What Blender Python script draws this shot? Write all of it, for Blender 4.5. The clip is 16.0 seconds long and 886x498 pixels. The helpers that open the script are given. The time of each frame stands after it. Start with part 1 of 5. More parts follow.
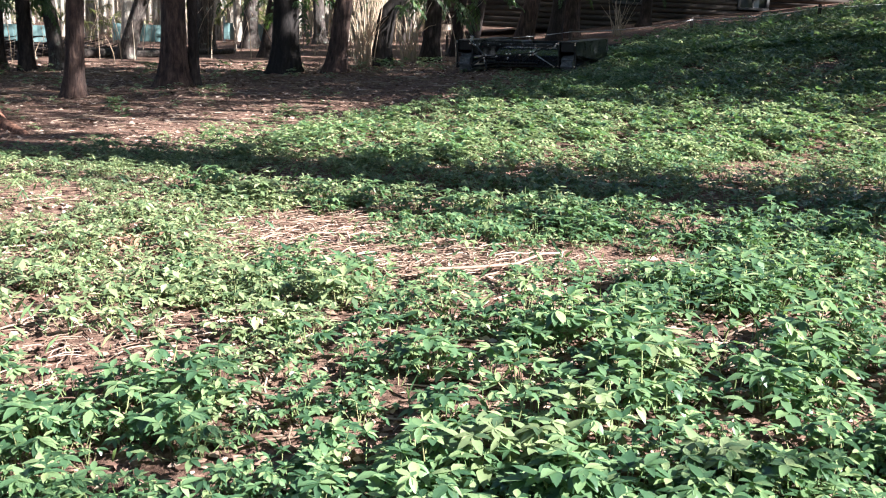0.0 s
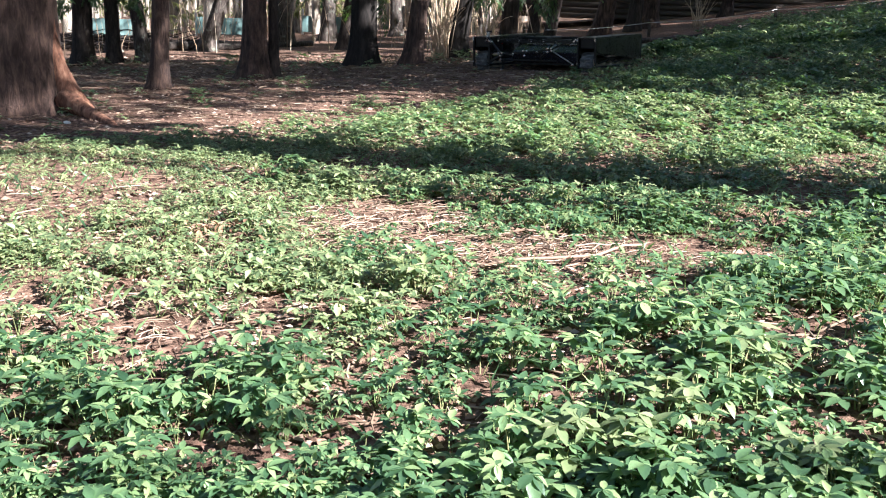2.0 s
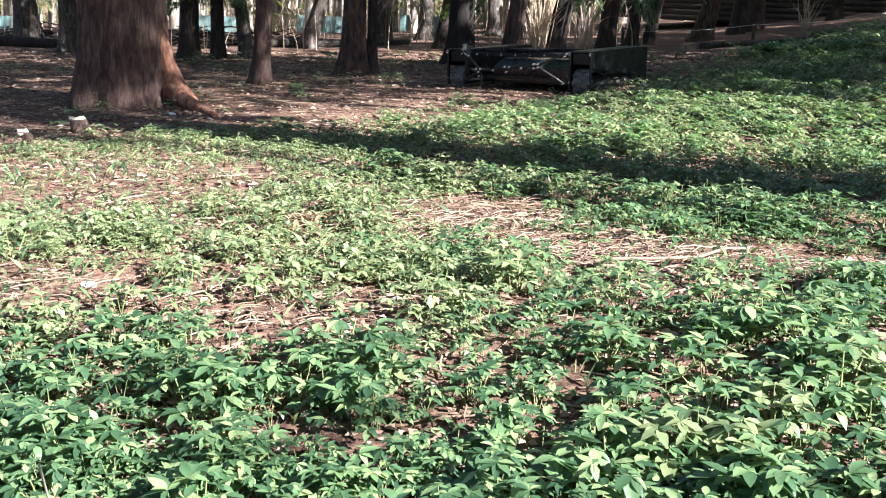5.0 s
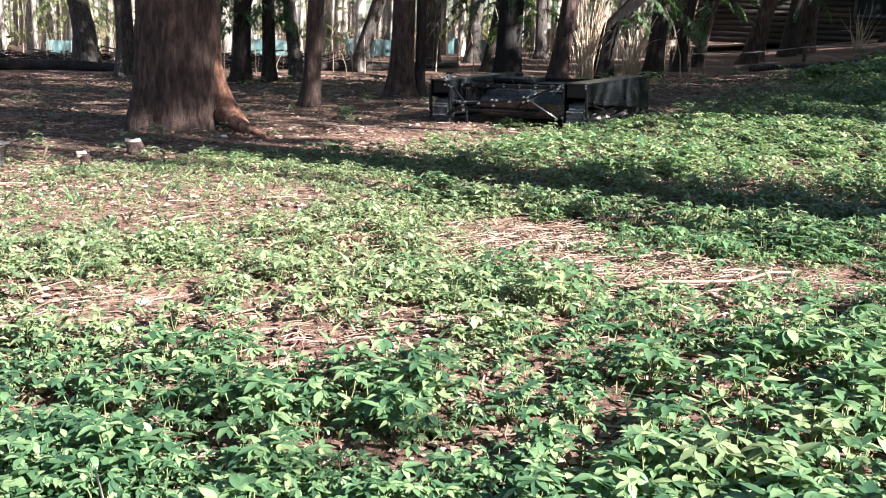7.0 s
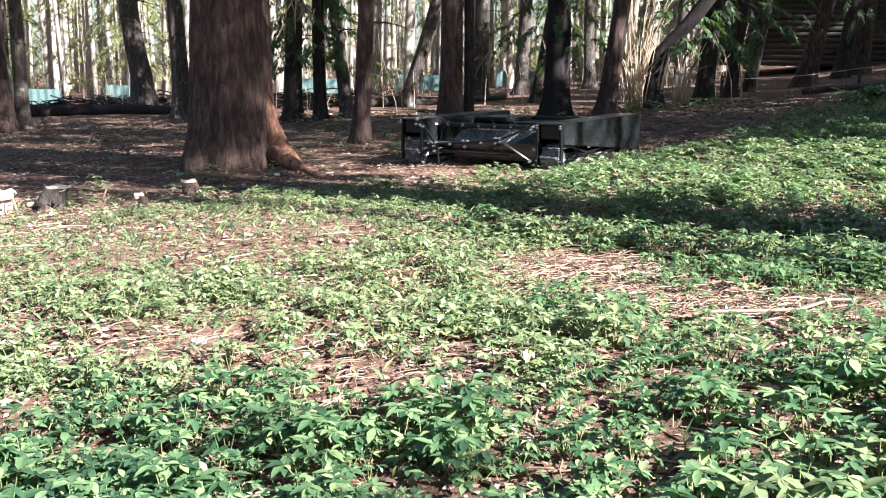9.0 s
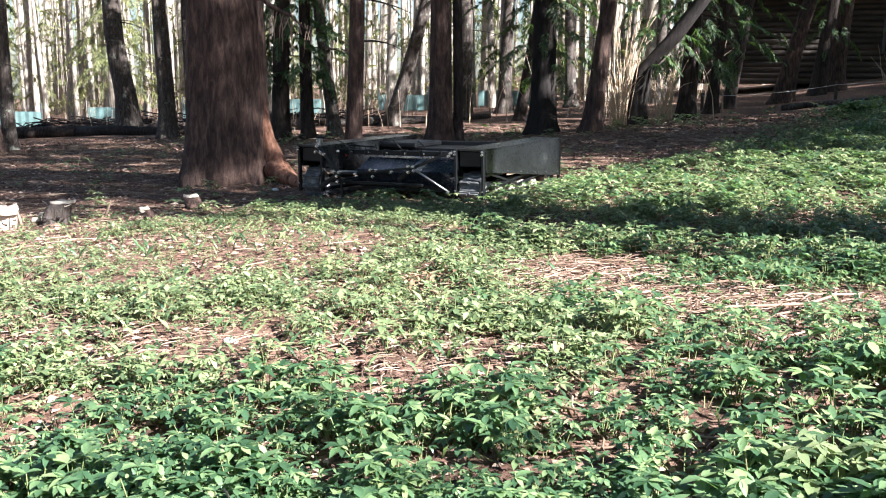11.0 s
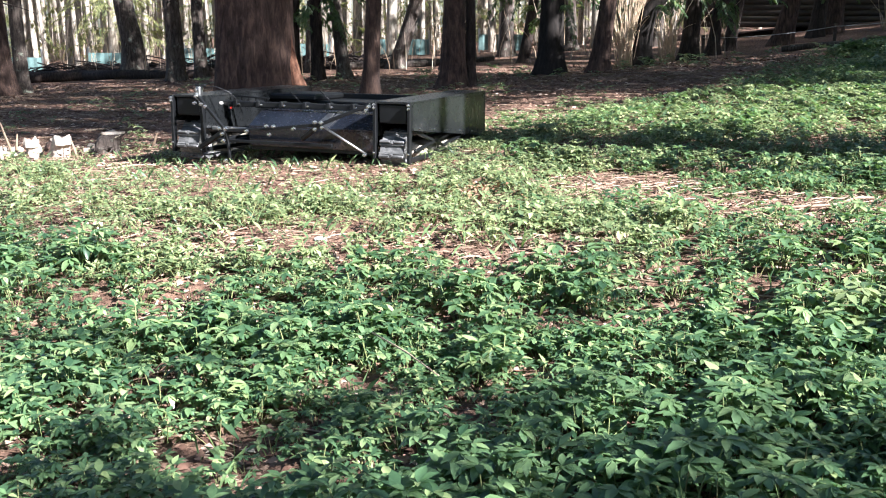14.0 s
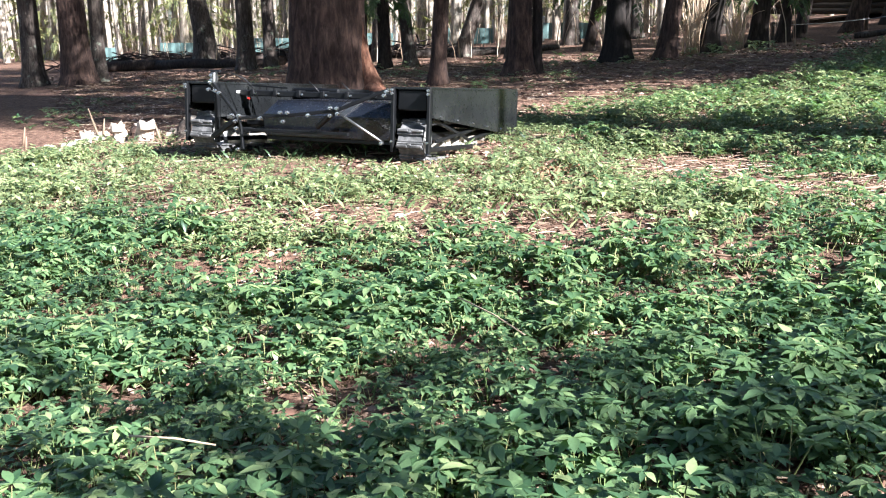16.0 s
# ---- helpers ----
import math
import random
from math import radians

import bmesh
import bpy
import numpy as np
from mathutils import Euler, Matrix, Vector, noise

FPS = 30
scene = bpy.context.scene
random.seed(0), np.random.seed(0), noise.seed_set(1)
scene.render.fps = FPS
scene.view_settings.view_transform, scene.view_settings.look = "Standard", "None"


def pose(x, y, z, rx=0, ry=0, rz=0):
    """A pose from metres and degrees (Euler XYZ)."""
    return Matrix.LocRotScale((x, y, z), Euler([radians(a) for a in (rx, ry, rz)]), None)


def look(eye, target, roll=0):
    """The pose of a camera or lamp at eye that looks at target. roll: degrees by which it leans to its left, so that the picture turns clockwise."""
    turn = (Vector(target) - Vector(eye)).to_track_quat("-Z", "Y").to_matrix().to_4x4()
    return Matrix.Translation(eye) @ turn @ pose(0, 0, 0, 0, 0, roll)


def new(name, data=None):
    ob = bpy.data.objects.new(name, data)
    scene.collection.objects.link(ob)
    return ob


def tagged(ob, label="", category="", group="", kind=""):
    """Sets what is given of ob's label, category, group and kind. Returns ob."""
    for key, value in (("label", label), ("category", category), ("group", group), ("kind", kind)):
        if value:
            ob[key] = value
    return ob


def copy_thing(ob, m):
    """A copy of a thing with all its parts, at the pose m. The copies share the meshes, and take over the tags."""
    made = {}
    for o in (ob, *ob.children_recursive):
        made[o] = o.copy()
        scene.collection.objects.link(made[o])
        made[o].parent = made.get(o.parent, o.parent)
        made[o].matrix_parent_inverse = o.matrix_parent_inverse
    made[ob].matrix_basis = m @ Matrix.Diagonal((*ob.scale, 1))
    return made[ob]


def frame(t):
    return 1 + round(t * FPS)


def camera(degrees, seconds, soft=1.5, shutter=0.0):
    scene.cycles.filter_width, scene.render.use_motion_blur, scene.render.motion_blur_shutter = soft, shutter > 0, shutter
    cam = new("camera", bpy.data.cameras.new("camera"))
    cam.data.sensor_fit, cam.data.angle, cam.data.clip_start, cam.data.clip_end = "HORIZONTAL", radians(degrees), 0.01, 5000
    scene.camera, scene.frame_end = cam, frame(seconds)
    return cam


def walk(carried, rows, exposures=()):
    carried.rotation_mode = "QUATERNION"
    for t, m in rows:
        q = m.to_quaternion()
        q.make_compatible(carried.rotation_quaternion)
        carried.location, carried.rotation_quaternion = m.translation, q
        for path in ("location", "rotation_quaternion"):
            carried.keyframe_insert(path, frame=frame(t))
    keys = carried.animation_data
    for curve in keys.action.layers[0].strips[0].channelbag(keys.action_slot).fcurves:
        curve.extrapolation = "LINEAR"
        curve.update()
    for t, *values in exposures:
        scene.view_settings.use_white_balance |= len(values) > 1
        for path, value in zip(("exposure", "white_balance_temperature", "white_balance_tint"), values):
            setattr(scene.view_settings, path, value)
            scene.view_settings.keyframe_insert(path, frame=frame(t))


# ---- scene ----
cam = camera(50.8, 16.0, soft=1.15)
PATH = [
    (0.0, (-0.140, -0.014, 1.472), (-0.108, 1.928, 0.994), 2.80),
    (0.5, (-0.159, -0.015, 1.473), (-0.171, 1.925, 0.989), 2.58),
    (1.0, (-0.167, -0.002, 1.460), (-0.220, 1.937, 0.972), 2.56),
    (1.5, (-0.176, -0.001, 1.452), (-0.263, 1.936, 0.962), 2.43),
    (2.0, (-0.186, 0.002, 1.446), (-0.308, 1.935, 0.946), 2.41),
    (2.5, (-0.190, 0.011, 1.442), (-0.349, 1.938, 0.931), 2.09),
    (3.0, (-0.201, 0.017, 1.430), (-0.390, 1.939, 0.912), 2.27),
    (3.5, (-0.204, 0.025, 1.428), (-0.416, 1.944, 0.907), 2.36),
    (4.0, (-0.217, 0.034, 1.414), (-0.447, 1.951, 0.895), 2.94),
    (4.5, (-0.223, 0.036, 1.410), (-0.487, 1.950, 0.890), 2.91),
    (4.7, (-0.225, 0.046, 1.394), (-0.509, 1.958, 0.879), 2.89),
    (7.0, (-0.198, -0.039, 1.416), (-0.610, 1.861, 0.950), 2.65),
    (7.5, (-0.181, -0.035, 1.416), (-0.619, 1.865, 0.969), 2.31),
    (8.0, (-0.187, -0.048, 1.418), (-0.657, 1.849, 0.995), 1.97),
    (8.5, (-0.184, -0.020, 1.409), (-0.688, 1.873, 1.006), 1.33),
    (9.0, (-0.187, -0.030, 1.427), (-0.714, 1.856, 1.025), 0.71),
    (9.2, (-0.189, -0.031, 1.424), (-0.724, 1.853, 1.021), 0.60),
    (11.3, (-0.425, -0.377, 1.311), (-0.905, 1.532, 0.956), 0.35),
    (11.5, (-0.442, -0.423, 1.288), (-0.921, 1.486, 0.929), 0.35),
    (12.0, (-0.481, -0.551, 1.244), (-0.965, 1.350, 0.857), 0.45),
    (12.5, (-0.514, -0.674, 1.228), (-1.012, 1.215, 0.798), 0.54),
    (13.0, (-0.532, -0.804, 1.229), (-1.044, 1.073, 0.765), 0.24),
    (13.5, (-0.627, -0.969, 1.203), (-1.113, 0.914, 0.733), 0.37),
    (14.0, (-0.706, -1.136, 1.185), (-1.166, 0.754, 0.722), 0.20),
    (14.5, (-0.779, -1.286, 1.162), (-1.223, 0.611, 0.709), 0.11),
    (15.0, (-0.794, -1.374, 1.165), (-1.261, 0.515, 0.704), -0.11),
    (15.5, (-0.773, -1.409, 1.162), (-1.292, 0.464, 0.691), -0.17),
    (16.0, (-0.744, -1.421, 1.155), (-1.326, 0.430, 0.671), -0.14),
]
walk(cam, [(t, look(eye, target, roll)) for t, eye, target, roll in PATH], exposures=[(0.0, 2.43, 5750.0, 12.0), (16.0, 2.43, 5750.0, 12.0)])

# ---- light ----
SUN_AZ, SUN_EL = 112.0, 36.0          # degrees clockwise from +y, and above the horizon
world = bpy.data.worlds.new("sky")
scene.world = world
world.use_nodes = True
wn = world.node_tree
sky = wn.nodes.new("ShaderNodeTexSky")
sky.sky_type, sky.sun_disc = "NISHITA", False
sky.sun_elevation, sky.sun_rotation = radians(SUN_EL), radians(SUN_AZ)
wn.links.new(sky.outputs[0], wn.nodes["Background"].inputs[0])
wn.nodes["Background"].inputs[1].default_value = 0.030
sun = new("sun", bpy.data.lights.new("sun", "SUN"))
sun.data.energy, sun.data.angle, sun.data.color = 5.0, radians(0.55), (1.0, 0.95, 0.88)
to_sun = Vector((math.sin(radians(SUN_AZ)) * math.cos(radians(SUN_EL)), math.cos(radians(SUN_AZ)) * math.cos(radians(SUN_EL)), math.sin(radians(SUN_EL))))
sun.matrix_world = look(to_sun * 60, (0, 0, 0))


# ---- materials ----
def material(name, rough=0.8, metal=0.0, spec=0.4):
    m = bpy.data.materials.new(name)
    m.use_nodes = True
    n, l = m.node_tree.nodes, m.node_tree.links
    b = n["Principled BSDF"]
    b.inputs["Roughness"].default_value, b.inputs["Metallic"].default_value = rough, metal
    b.inputs["Specular IOR Level"].default_value = spec
    return m, n, l, b


def ramp(n, l, source, stops):
    r = n.new("ShaderNodeValToRGB")
    e = r.color_ramp.elements
    while len(e) < len(stops):
        e.new(0.5)
    for i, (p, c) in enumerate(stops):
        e[i].position, e[i].color = p, (*c, 1)
    l.new(source, r.inputs[0])
    return r.outputs[0]


def noise_tex(n, l, scale, detail=4.0, rough=0.6, stretch=None, distort=0.0):
    t = n.new("ShaderNodeTexNoise")
    t.inputs["Scale"].default_value, t.inputs["Detail"].default_value = scale, detail
    t.inputs["Roughness"].default_value, t.inputs["Distortion"].default_value = rough, distort
    c = n.new("ShaderNodeTexCoord")
    if stretch:
        mp = n.new("ShaderNodeMapping")
        mp.inputs["Scale"].default_value = stretch
        l.new(c.outputs["Object"], mp.inputs[0])
        l.new(mp.outputs[0], t.inputs["Vector"])
    else:
        l.new(c.outputs["Object"], t.inputs["Vector"])
    return t.outputs["Fac"]


def mixed(n, l, fac, a, b, how="MIX"):
    x = n.new("ShaderNodeMix")
    x.data_type, x.blend_type = "RGBA", how
    for sock, v in ((x.inputs[0], fac), (x.inputs[6], a), (x.inputs[7], b)):
        if isinstance(v, bpy.types.NodeSocket):
            l.new(v, sock)
        elif isinstance(v, tuple):
            sock.default_value = (*v, 1)
        else:
            sock.default_value = v
    return x.outputs[2]


def bump(n, l, b, height, strength=0.5, distance=0.01):
    u = n.new("ShaderNodeBump")
    u.inputs["Strength"].default_value, u.inputs["Distance"].default_value = strength, distance
    l.new(height, u.inputs["Height"])
    l.new(u.outputs[0], b.inputs["Normal"])


def leaf_material(name, stops, translucent=0.35, rough=0.42, tint=(0.30, 0.55, 0.08)):
    m, n, l, b = material(name, rough, 0.0, 0.5)
    g = n.new("ShaderNodeNewGeometry")
    col = ramp(n, l, g.outputs["Random Per Island"], stops)
    patch = noise_tex(n, l, 1.3, 3.0)
    col = mixed(n, l, 0.6, col, ramp(n, l, patch, [(0.3, (0.55, 0.62, 0.6)), (0.7, (1.25, 1.2, 1.0))]), "MULTIPLY")
    vein = noise_tex(n, l, 90.0, 2.0)
    col = mixed(n, l, 0.35, col, ramp(n, l, vein, [(0.35, (0.7, 0.7, 0.7)), (0.65, (1.15, 1.15, 1.1))]), "MULTIPLY")
    l.new(col, b.inputs["Base Color"])
    t = n.new("ShaderNodeBsdfTranslucent")
    l.new(mixed(n, l, 0.5, col, tint), t.inputs[0])
    s = n.new("ShaderNodeMixShader")
    s.inputs[0].default_value = translucent
    l.new(b.outputs[0], s.inputs[1])
    l.new(t.outputs[0], s.inputs[2])
    l.new(s.outputs[0], n["Material Output"].inputs[0])
    bump(n, l, b, vein, 0.25, 0.003)
    return m


def bark_material(name, dark, mid, light, scale=1.0, height=0.02, patches=None):
    m, n, l, b = material(name, 0.9, 0.0, 0.25)
    ridges = noise_tex(n, l, 13.0 * scale, 7.0, 0.68, (1.0, 1.0, 0.24), 0.5)
    blot = noise_tex(n, l, 1.1, 4.0)
    col = ramp(n, l, ridges, [(0.32, dark), (0.5, mid), (0.72, light)])
    col = mixed(n, l, 0.55, col, ramp(n, l, blot, [(0.35, (0.6, 0.62, 0.6)), (0.65, (1.25, 1.15, 1.05))]), "MULTIPLY")
    if patches:
        lich = noise_tex(n, l, 5.0, 5.0, 0.7)
        f = n.new("ShaderNodeMapRange")
        f.inputs[1].default_value, f.inputs[2].default_value = 0.58, 0.68
        l.new(lich, f.inputs[0])
        col = mixed(n, l, f.outputs[0], col, patches)
    l.new(col, b.inputs["Base Color"])
    bump(n, l, b, ridges, 1.0, height)
    return m


def plain(name, stops, rough=0.8, metal=0.0, scale=6.0, fine=60.0, height=0.003, spec=0.4, stretch=None):
    m, n, l, b = material(name, rough, metal, spec)
    a = noise_tex(n, l, scale, 5.0, 0.6, stretch)
    f = noise_tex(n, l, fine, 3.0, 0.6, stretch)
    col = ramp(n, l, a, stops)
    col = mixed(n, l, 0.4, col, ramp(n, l, f, [(0.3, (0.6, 0.6, 0.6)), (0.7, (1.3, 1.3, 1.3))]), "MULTIPLY")
    l.new(col, b.inputs["Base Color"])
    r = n.new("ShaderNodeMapRange")
    r.inputs[3].default_value, r.inputs[4].default_value = max(0.05, rough - 0.15), min(1.0, rough + 0.15)
    l.new(f, r.inputs[0])
    l.new(r.outputs[0], b.inputs["Roughness"])
    bump(n, l, b, f, 0.4, height)
    return m


def island(name, stops, rough=0.85, translucent=0.0):
    m, n, l, b = material(name, rough, 0.0, 0.25)
    g = n.new("ShaderNodeNewGeometry")
    col = ramp(n, l, g.outputs["Random Per Island"], stops)
    f = noise_tex(n, l, 70.0, 3.0)
    col = mixed(n, l, 0.5, col, ramp(n, l, f, [(0.3, (0.6, 0.6, 0.6)), (0.7, (1.3, 1.3, 1.3))]), "MULTIPLY")
    l.new(col, b.inputs["Base Color"])
    return m


def soil_material():
    m, n, l, b = material("forest_soil", 0.95, 0.0, 0.15)
    big = noise_tex(n, l, 0.7, 5.0)
    mid = noise_tex(n, l, 14.0, 6.0, 0.7)
    fine = noise_tex(n, l, 75.0, 4.0, 0.7)
    col = ramp(n, l, mid, [(0.3, (0.03, 0.017, 0.013)), (0.46, (0.12, 0.07, 0.05)), (0.6, (0.25, 0.16, 0.115)), (0.74, (0.42, 0.31, 0.235))])
    col = mixed(n, l, 0.7, col, ramp(n, l, fine, [(0.3, (0.4, 0.38, 0.36)), (0.55, (1.0, 1.0, 1.0)), (0.75, (1.7, 1.6, 1.5))]), "MULTIPLY")
    col = mixed(n, l, 0.6, col, ramp(n, l, big, [(0.35, (0.65, 0.6, 0.6)), (0.65, (1.25, 1.2, 1.1))]), "MULTIPLY")
    l.new(col, b.inputs["Base Color"])
    bump(n, l, b, mid, 1.0, 0.03)
    return m


SOIL = soil_material()
LEAF = leaf_material("herb_leaf", [(0.0, (0.028, 0.062, 0.032)), (0.4, (0.071, 0.132, 0.066)), (0.75, (0.153, 0.232, 0.108)), (1.0, (0.32, 0.385, 0.18))], 0.24, 0.33)
# yellower copy of the herb leaf: young growth plus sunlight put into the colour
YOUNG_SUNLIT_LEAF = leaf_material("young_sunlit_leaf", [(0.0, (0.062, 0.1, 0.052)), (0.4, (0.148, 0.195, 0.095)), (0.78, (0.28, 0.325, 0.16)), (1.0, (0.45, 0.46, 0.25))], 0.26, 0.38, (0.42, 0.55, 0.18))
STEM = island("herb_stem", [(0.0, (0.12, 0.19, 0.06)), (1.0, (0.24, 0.22, 0.10))], 0.6)
NEEDLE = leaf_material("spruce_needles", [(0.0, (0.022, 0.045, 0.018)), (0.6, (0.04, 0.075, 0.025)), (1.0, (0.08, 0.11, 0.03))], 0.2, 0.55)
FAR_LEAF = leaf_material("far_foliage", [(0.0, (0.04, 0.06, 0.025)), (0.45, (0.13, 0.15, 0.055)), (1.0, (0.34, 0.33, 0.15))], 0.4, 0.6, (0.5, 0.5, 0.15))
BARK = bark_material("reddish_bark", (0.017, 0.012, 0.01), (0.066, 0.042, 0.034), (0.165, 0.105, 0.08), 1.0, 0.03)
# stripped bark whose orange also holds the sunlight on the great tree's flank
ROOT_BARK = bark_material("sunlit_stripped_bark", (0.05, 0.024, 0.016), (0.2, 0.095, 0.06), (0.4, 0.23, 0.15), 1.1, 0.02)
BARK_GREY = bark_material("grey_bark", (0.02, 0.016, 0.014), (0.07, 0.056, 0.048), (0.17, 0.14, 0.12), 1.4, 0.02, (0.2, 0.22, 0.17))
# bark for brushwood and limbs, and for trunks whose shade is in the colour
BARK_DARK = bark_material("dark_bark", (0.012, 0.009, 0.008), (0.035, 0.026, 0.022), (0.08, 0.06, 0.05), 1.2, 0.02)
# near-black stops hold the shade that two of the trunks stand in
BARK_SHADED = bark_material("shaded_bark", (0.008, 0.007, 0.006), (0.02, 0.016, 0.014), (0.04, 0.032, 0.028), 1.2, 0.02)
# the sunlit whiteness of the far trunks is put into these stops
FAR_BARK = bark_material("sunlit_far_bark", (0.10, 0.085, 0.07), (0.30, 0.26, 0.215), (0.58, 0.53, 0.45), 0.8, 0.01)
TWIG = island("dry_twig", [(0.0, (0.09, 0.055, 0.035)), (0.5, (0.22, 0.15, 0.10)), (1.0, (0.4, 0.31, 0.22))])
STRAW = island("dry_straw", [(0.0, (0.14, 0.08, 0.055)), (0.5, (0.29, 0.19, 0.13)), (1.0, (0.5, 0.38, 0.28))])
DEAD = island("dead_leaf", [(0.0, (0.06, 0.03, 0.022)), (0.4, (0.18, 0.1, 0.068)), (0.75, (0.34, 0.22, 0.155)), (1.0, (0.52, 0.41, 0.32))])
RUST = island("rust_dry_leaf", [(0.0, (0.14, 0.07, 0.04)), (0.6, (0.32, 0.19, 0.11)), (1.0, (0.48, 0.34, 0.22))])
PALE_STEM = island("pale_shoot", [(0.0, (0.25, 0.17, 0.11)), (0.6, (0.5, 0.38, 0.26)), (1.0, (0.68, 0.56, 0.42))])
WOOD_CUT = plain("cut_wood", [(0.3, (0.33, 0.26, 0.19)), (0.7, (0.58, 0.5, 0.41))], 0.8, 0, 5, 50, 0.004, 0.3)
LOG_WALL = plain("weathered_log", [(0.3, (0.035, 0.028, 0.024)), (0.7, (0.10, 0.08, 0.065))], 0.9, 0, 3, 30, 0.006, 0.2, (0.2, 1, 1))
ROOF = plain("old_roofing", [(0.3, (0.05, 0.05, 0.05)), (0.7, (0.12, 0.11, 0.1))], 0.85)
PAINT_WHITE = plain("worn_white_paint", [(0.3, (0.5, 0.48, 0.44)), (0.7, (0.75, 0.73, 0.68))], 0.7)
RED = plain("red_paint", [(0.3, (0.35, 0.02, 0.015)), (0.7, (0.5, 0.03, 0.02))], 0.5)
TEAL = plain("teal_sheet", [(0.3, (0.08, 0.14, 0.13)), (0.7, (0.16, 0.24, 0.225))], 0.5, 0, 2, 30)
BLACK = plain("black_paint", [(0.3, (0.003, 0.0032, 0.004)), (0.62, (0.007, 0.0075, 0.008)), (0.8, (0.025, 0.025, 0.024))], 0.42, 0, 2.5, 40, 0.001, 0.3)
PANEL = plain("dusty_black_sheet", [(0.3, (0.005, 0.0055, 0.006)), (0.6, (0.013, 0.014, 0.0145)), (0.8, (0.045, 0.045, 0.042))], 0.3, 0, 1.8, 30, 0.001, 0.45)
BLUE = plain("blue_black_enamel", [(0.3, (0.005, 0.006, 0.009)), (0.7, (0.013, 0.015, 0.021))], 0.24, 0, 2.0, 30, 0.0008, 0.6)
RUBBER = plain("muddy_rubber", [(0.3, (0.03, 0.03, 0.03)), (0.5, (0.10, 0.098, 0.095)), (0.75, (0.3, 0.29, 0.28))], 0.75, 0, 9, 60, 0.004)
ZINC = plain("zinc_bolt", [(0.3, (0.55, 0.55, 0.55)), (0.7, (0.8, 0.8, 0.8))], 0.25, 1.0, 20, 90, 0.0005)
STEEL = plain("bare_steel", [(0.3, (0.25, 0.25, 0.25)), (0.7, (0.5, 0.49, 0.47))], 0.4, 1.0, 12, 90)
WHEEL = plain("dusty_pale_wheel", [(0.3, (0.3, 0.26, 0.2)), (0.7, (0.6, 0.55, 0.46))], 0.7, 0, 9, 60)
GLASS, _gn, _gl, _gb = material("window_glass", 0.05, 0, 0.5)
_gb.inputs["Base Color"].default_value = (0.02, 0.025, 0.03, 1)


# ---- mesh helpers ----
def ground_z(x, y):
    z = -0.157 + 0.048 * x + 0.014 * y
    for bx, by, r, h in ((-5.0, 7.0, 3.0, 0.06), (-2.6, 2.2, 1.4, -0.12), (1.0, 4.0, 1.6, 0.08), (-0.6, 6.8, 1.6, -0.07), (2.0, 21.0, 5.0, 0.15)):
        z = z + h * np.exp(-((x - bx) ** 2 + (y - by) ** 2) / (r * r))
    s = np.clip((y - 7.0) / 15.0, 0, 1)
    u = np.clip(x, -60, 60) - 3.0
    return z + 0.10 * (u + np.sqrt(u * u + 4.0)) / 2 * s * s * (3 - 2 * s)


def gz(x, y):
    return float(ground_z(x, y))


def tri_mesh(name, verts, tris, mat, smooth=False):
    """A mesh of triangles from arrays."""
    me = bpy.data.meshes.new(name)
    verts, tris = np.asarray(verts, np.float32), np.asarray(tris, np.int32)
    me.vertices.add(len(verts))
    me.vertices.foreach_set("co", verts.ravel())
    me.loops.add(tris.size)
    me.loops.foreach_set("vertex_index", tris.ravel())
    me.polygons.add(len(tris))
    me.polygons.foreach_set("loop_start", np.arange(0, tris.size, 3, dtype=np.int32))
    me.polygons.foreach_set("loop_total", np.full(len(tris), 3, np.int32))
    if smooth:
        me.polygons.foreach_set("use_smooth", np.ones(len(tris), bool))
    me.materials.append(mat)
    me.update(calc_edges=True)
    return me


def part(name, bm, mat, parent=None, label="", smooth=False):
    """One mesh object, from a bmesh or a mesh, under a thing or a part."""
    if isinstance(bm, bmesh.types.BMesh):
        me = bpy.data.meshes.new(name)
        bmesh.ops.recalc_face_normals(bm, faces=bm.faces)
        bm.to_mesh(me)
        bm.free()
        me.materials.append(mat)
        if smooth:
            me.polygons.foreach_set("use_smooth", [True] * len(me.polygons))
    else:
        me = bm
    ob = new(name, me)
    if parent is not None:
        ob.parent = parent
    return tagged(ob, label)


def empty(name, m):
    ob = new(name)
    ob.empty_display_size = 0.1
    ob.matrix_world = m
    return ob


def add_box(bm, lo, hi, m=None, bevel=0.0):
    made = bmesh.ops.create_cube(bm, size=1.0)["verts"]
    lo, hi = Vector(lo), Vector(hi)
    for v in made:
        v.co = Vector((lo[i] + (v.co[i] + 0.5) * (hi[i] - lo[i]) for i in range(3)))
    if bevel:
        edges = list({e for v in made for e in v.link_edges})
        made = bmesh.ops.bevel(bm, geom=edges, offset=bevel, segments=1, affect="EDGES", profile=0.7)["verts"]
    if m is not None:
        for v in made:
            v.co = m @ v.co


def box(lo, hi, bevel=0.006):
    bm = bmesh.new()
    add_box(bm, lo, hi, None, bevel)
    return bm


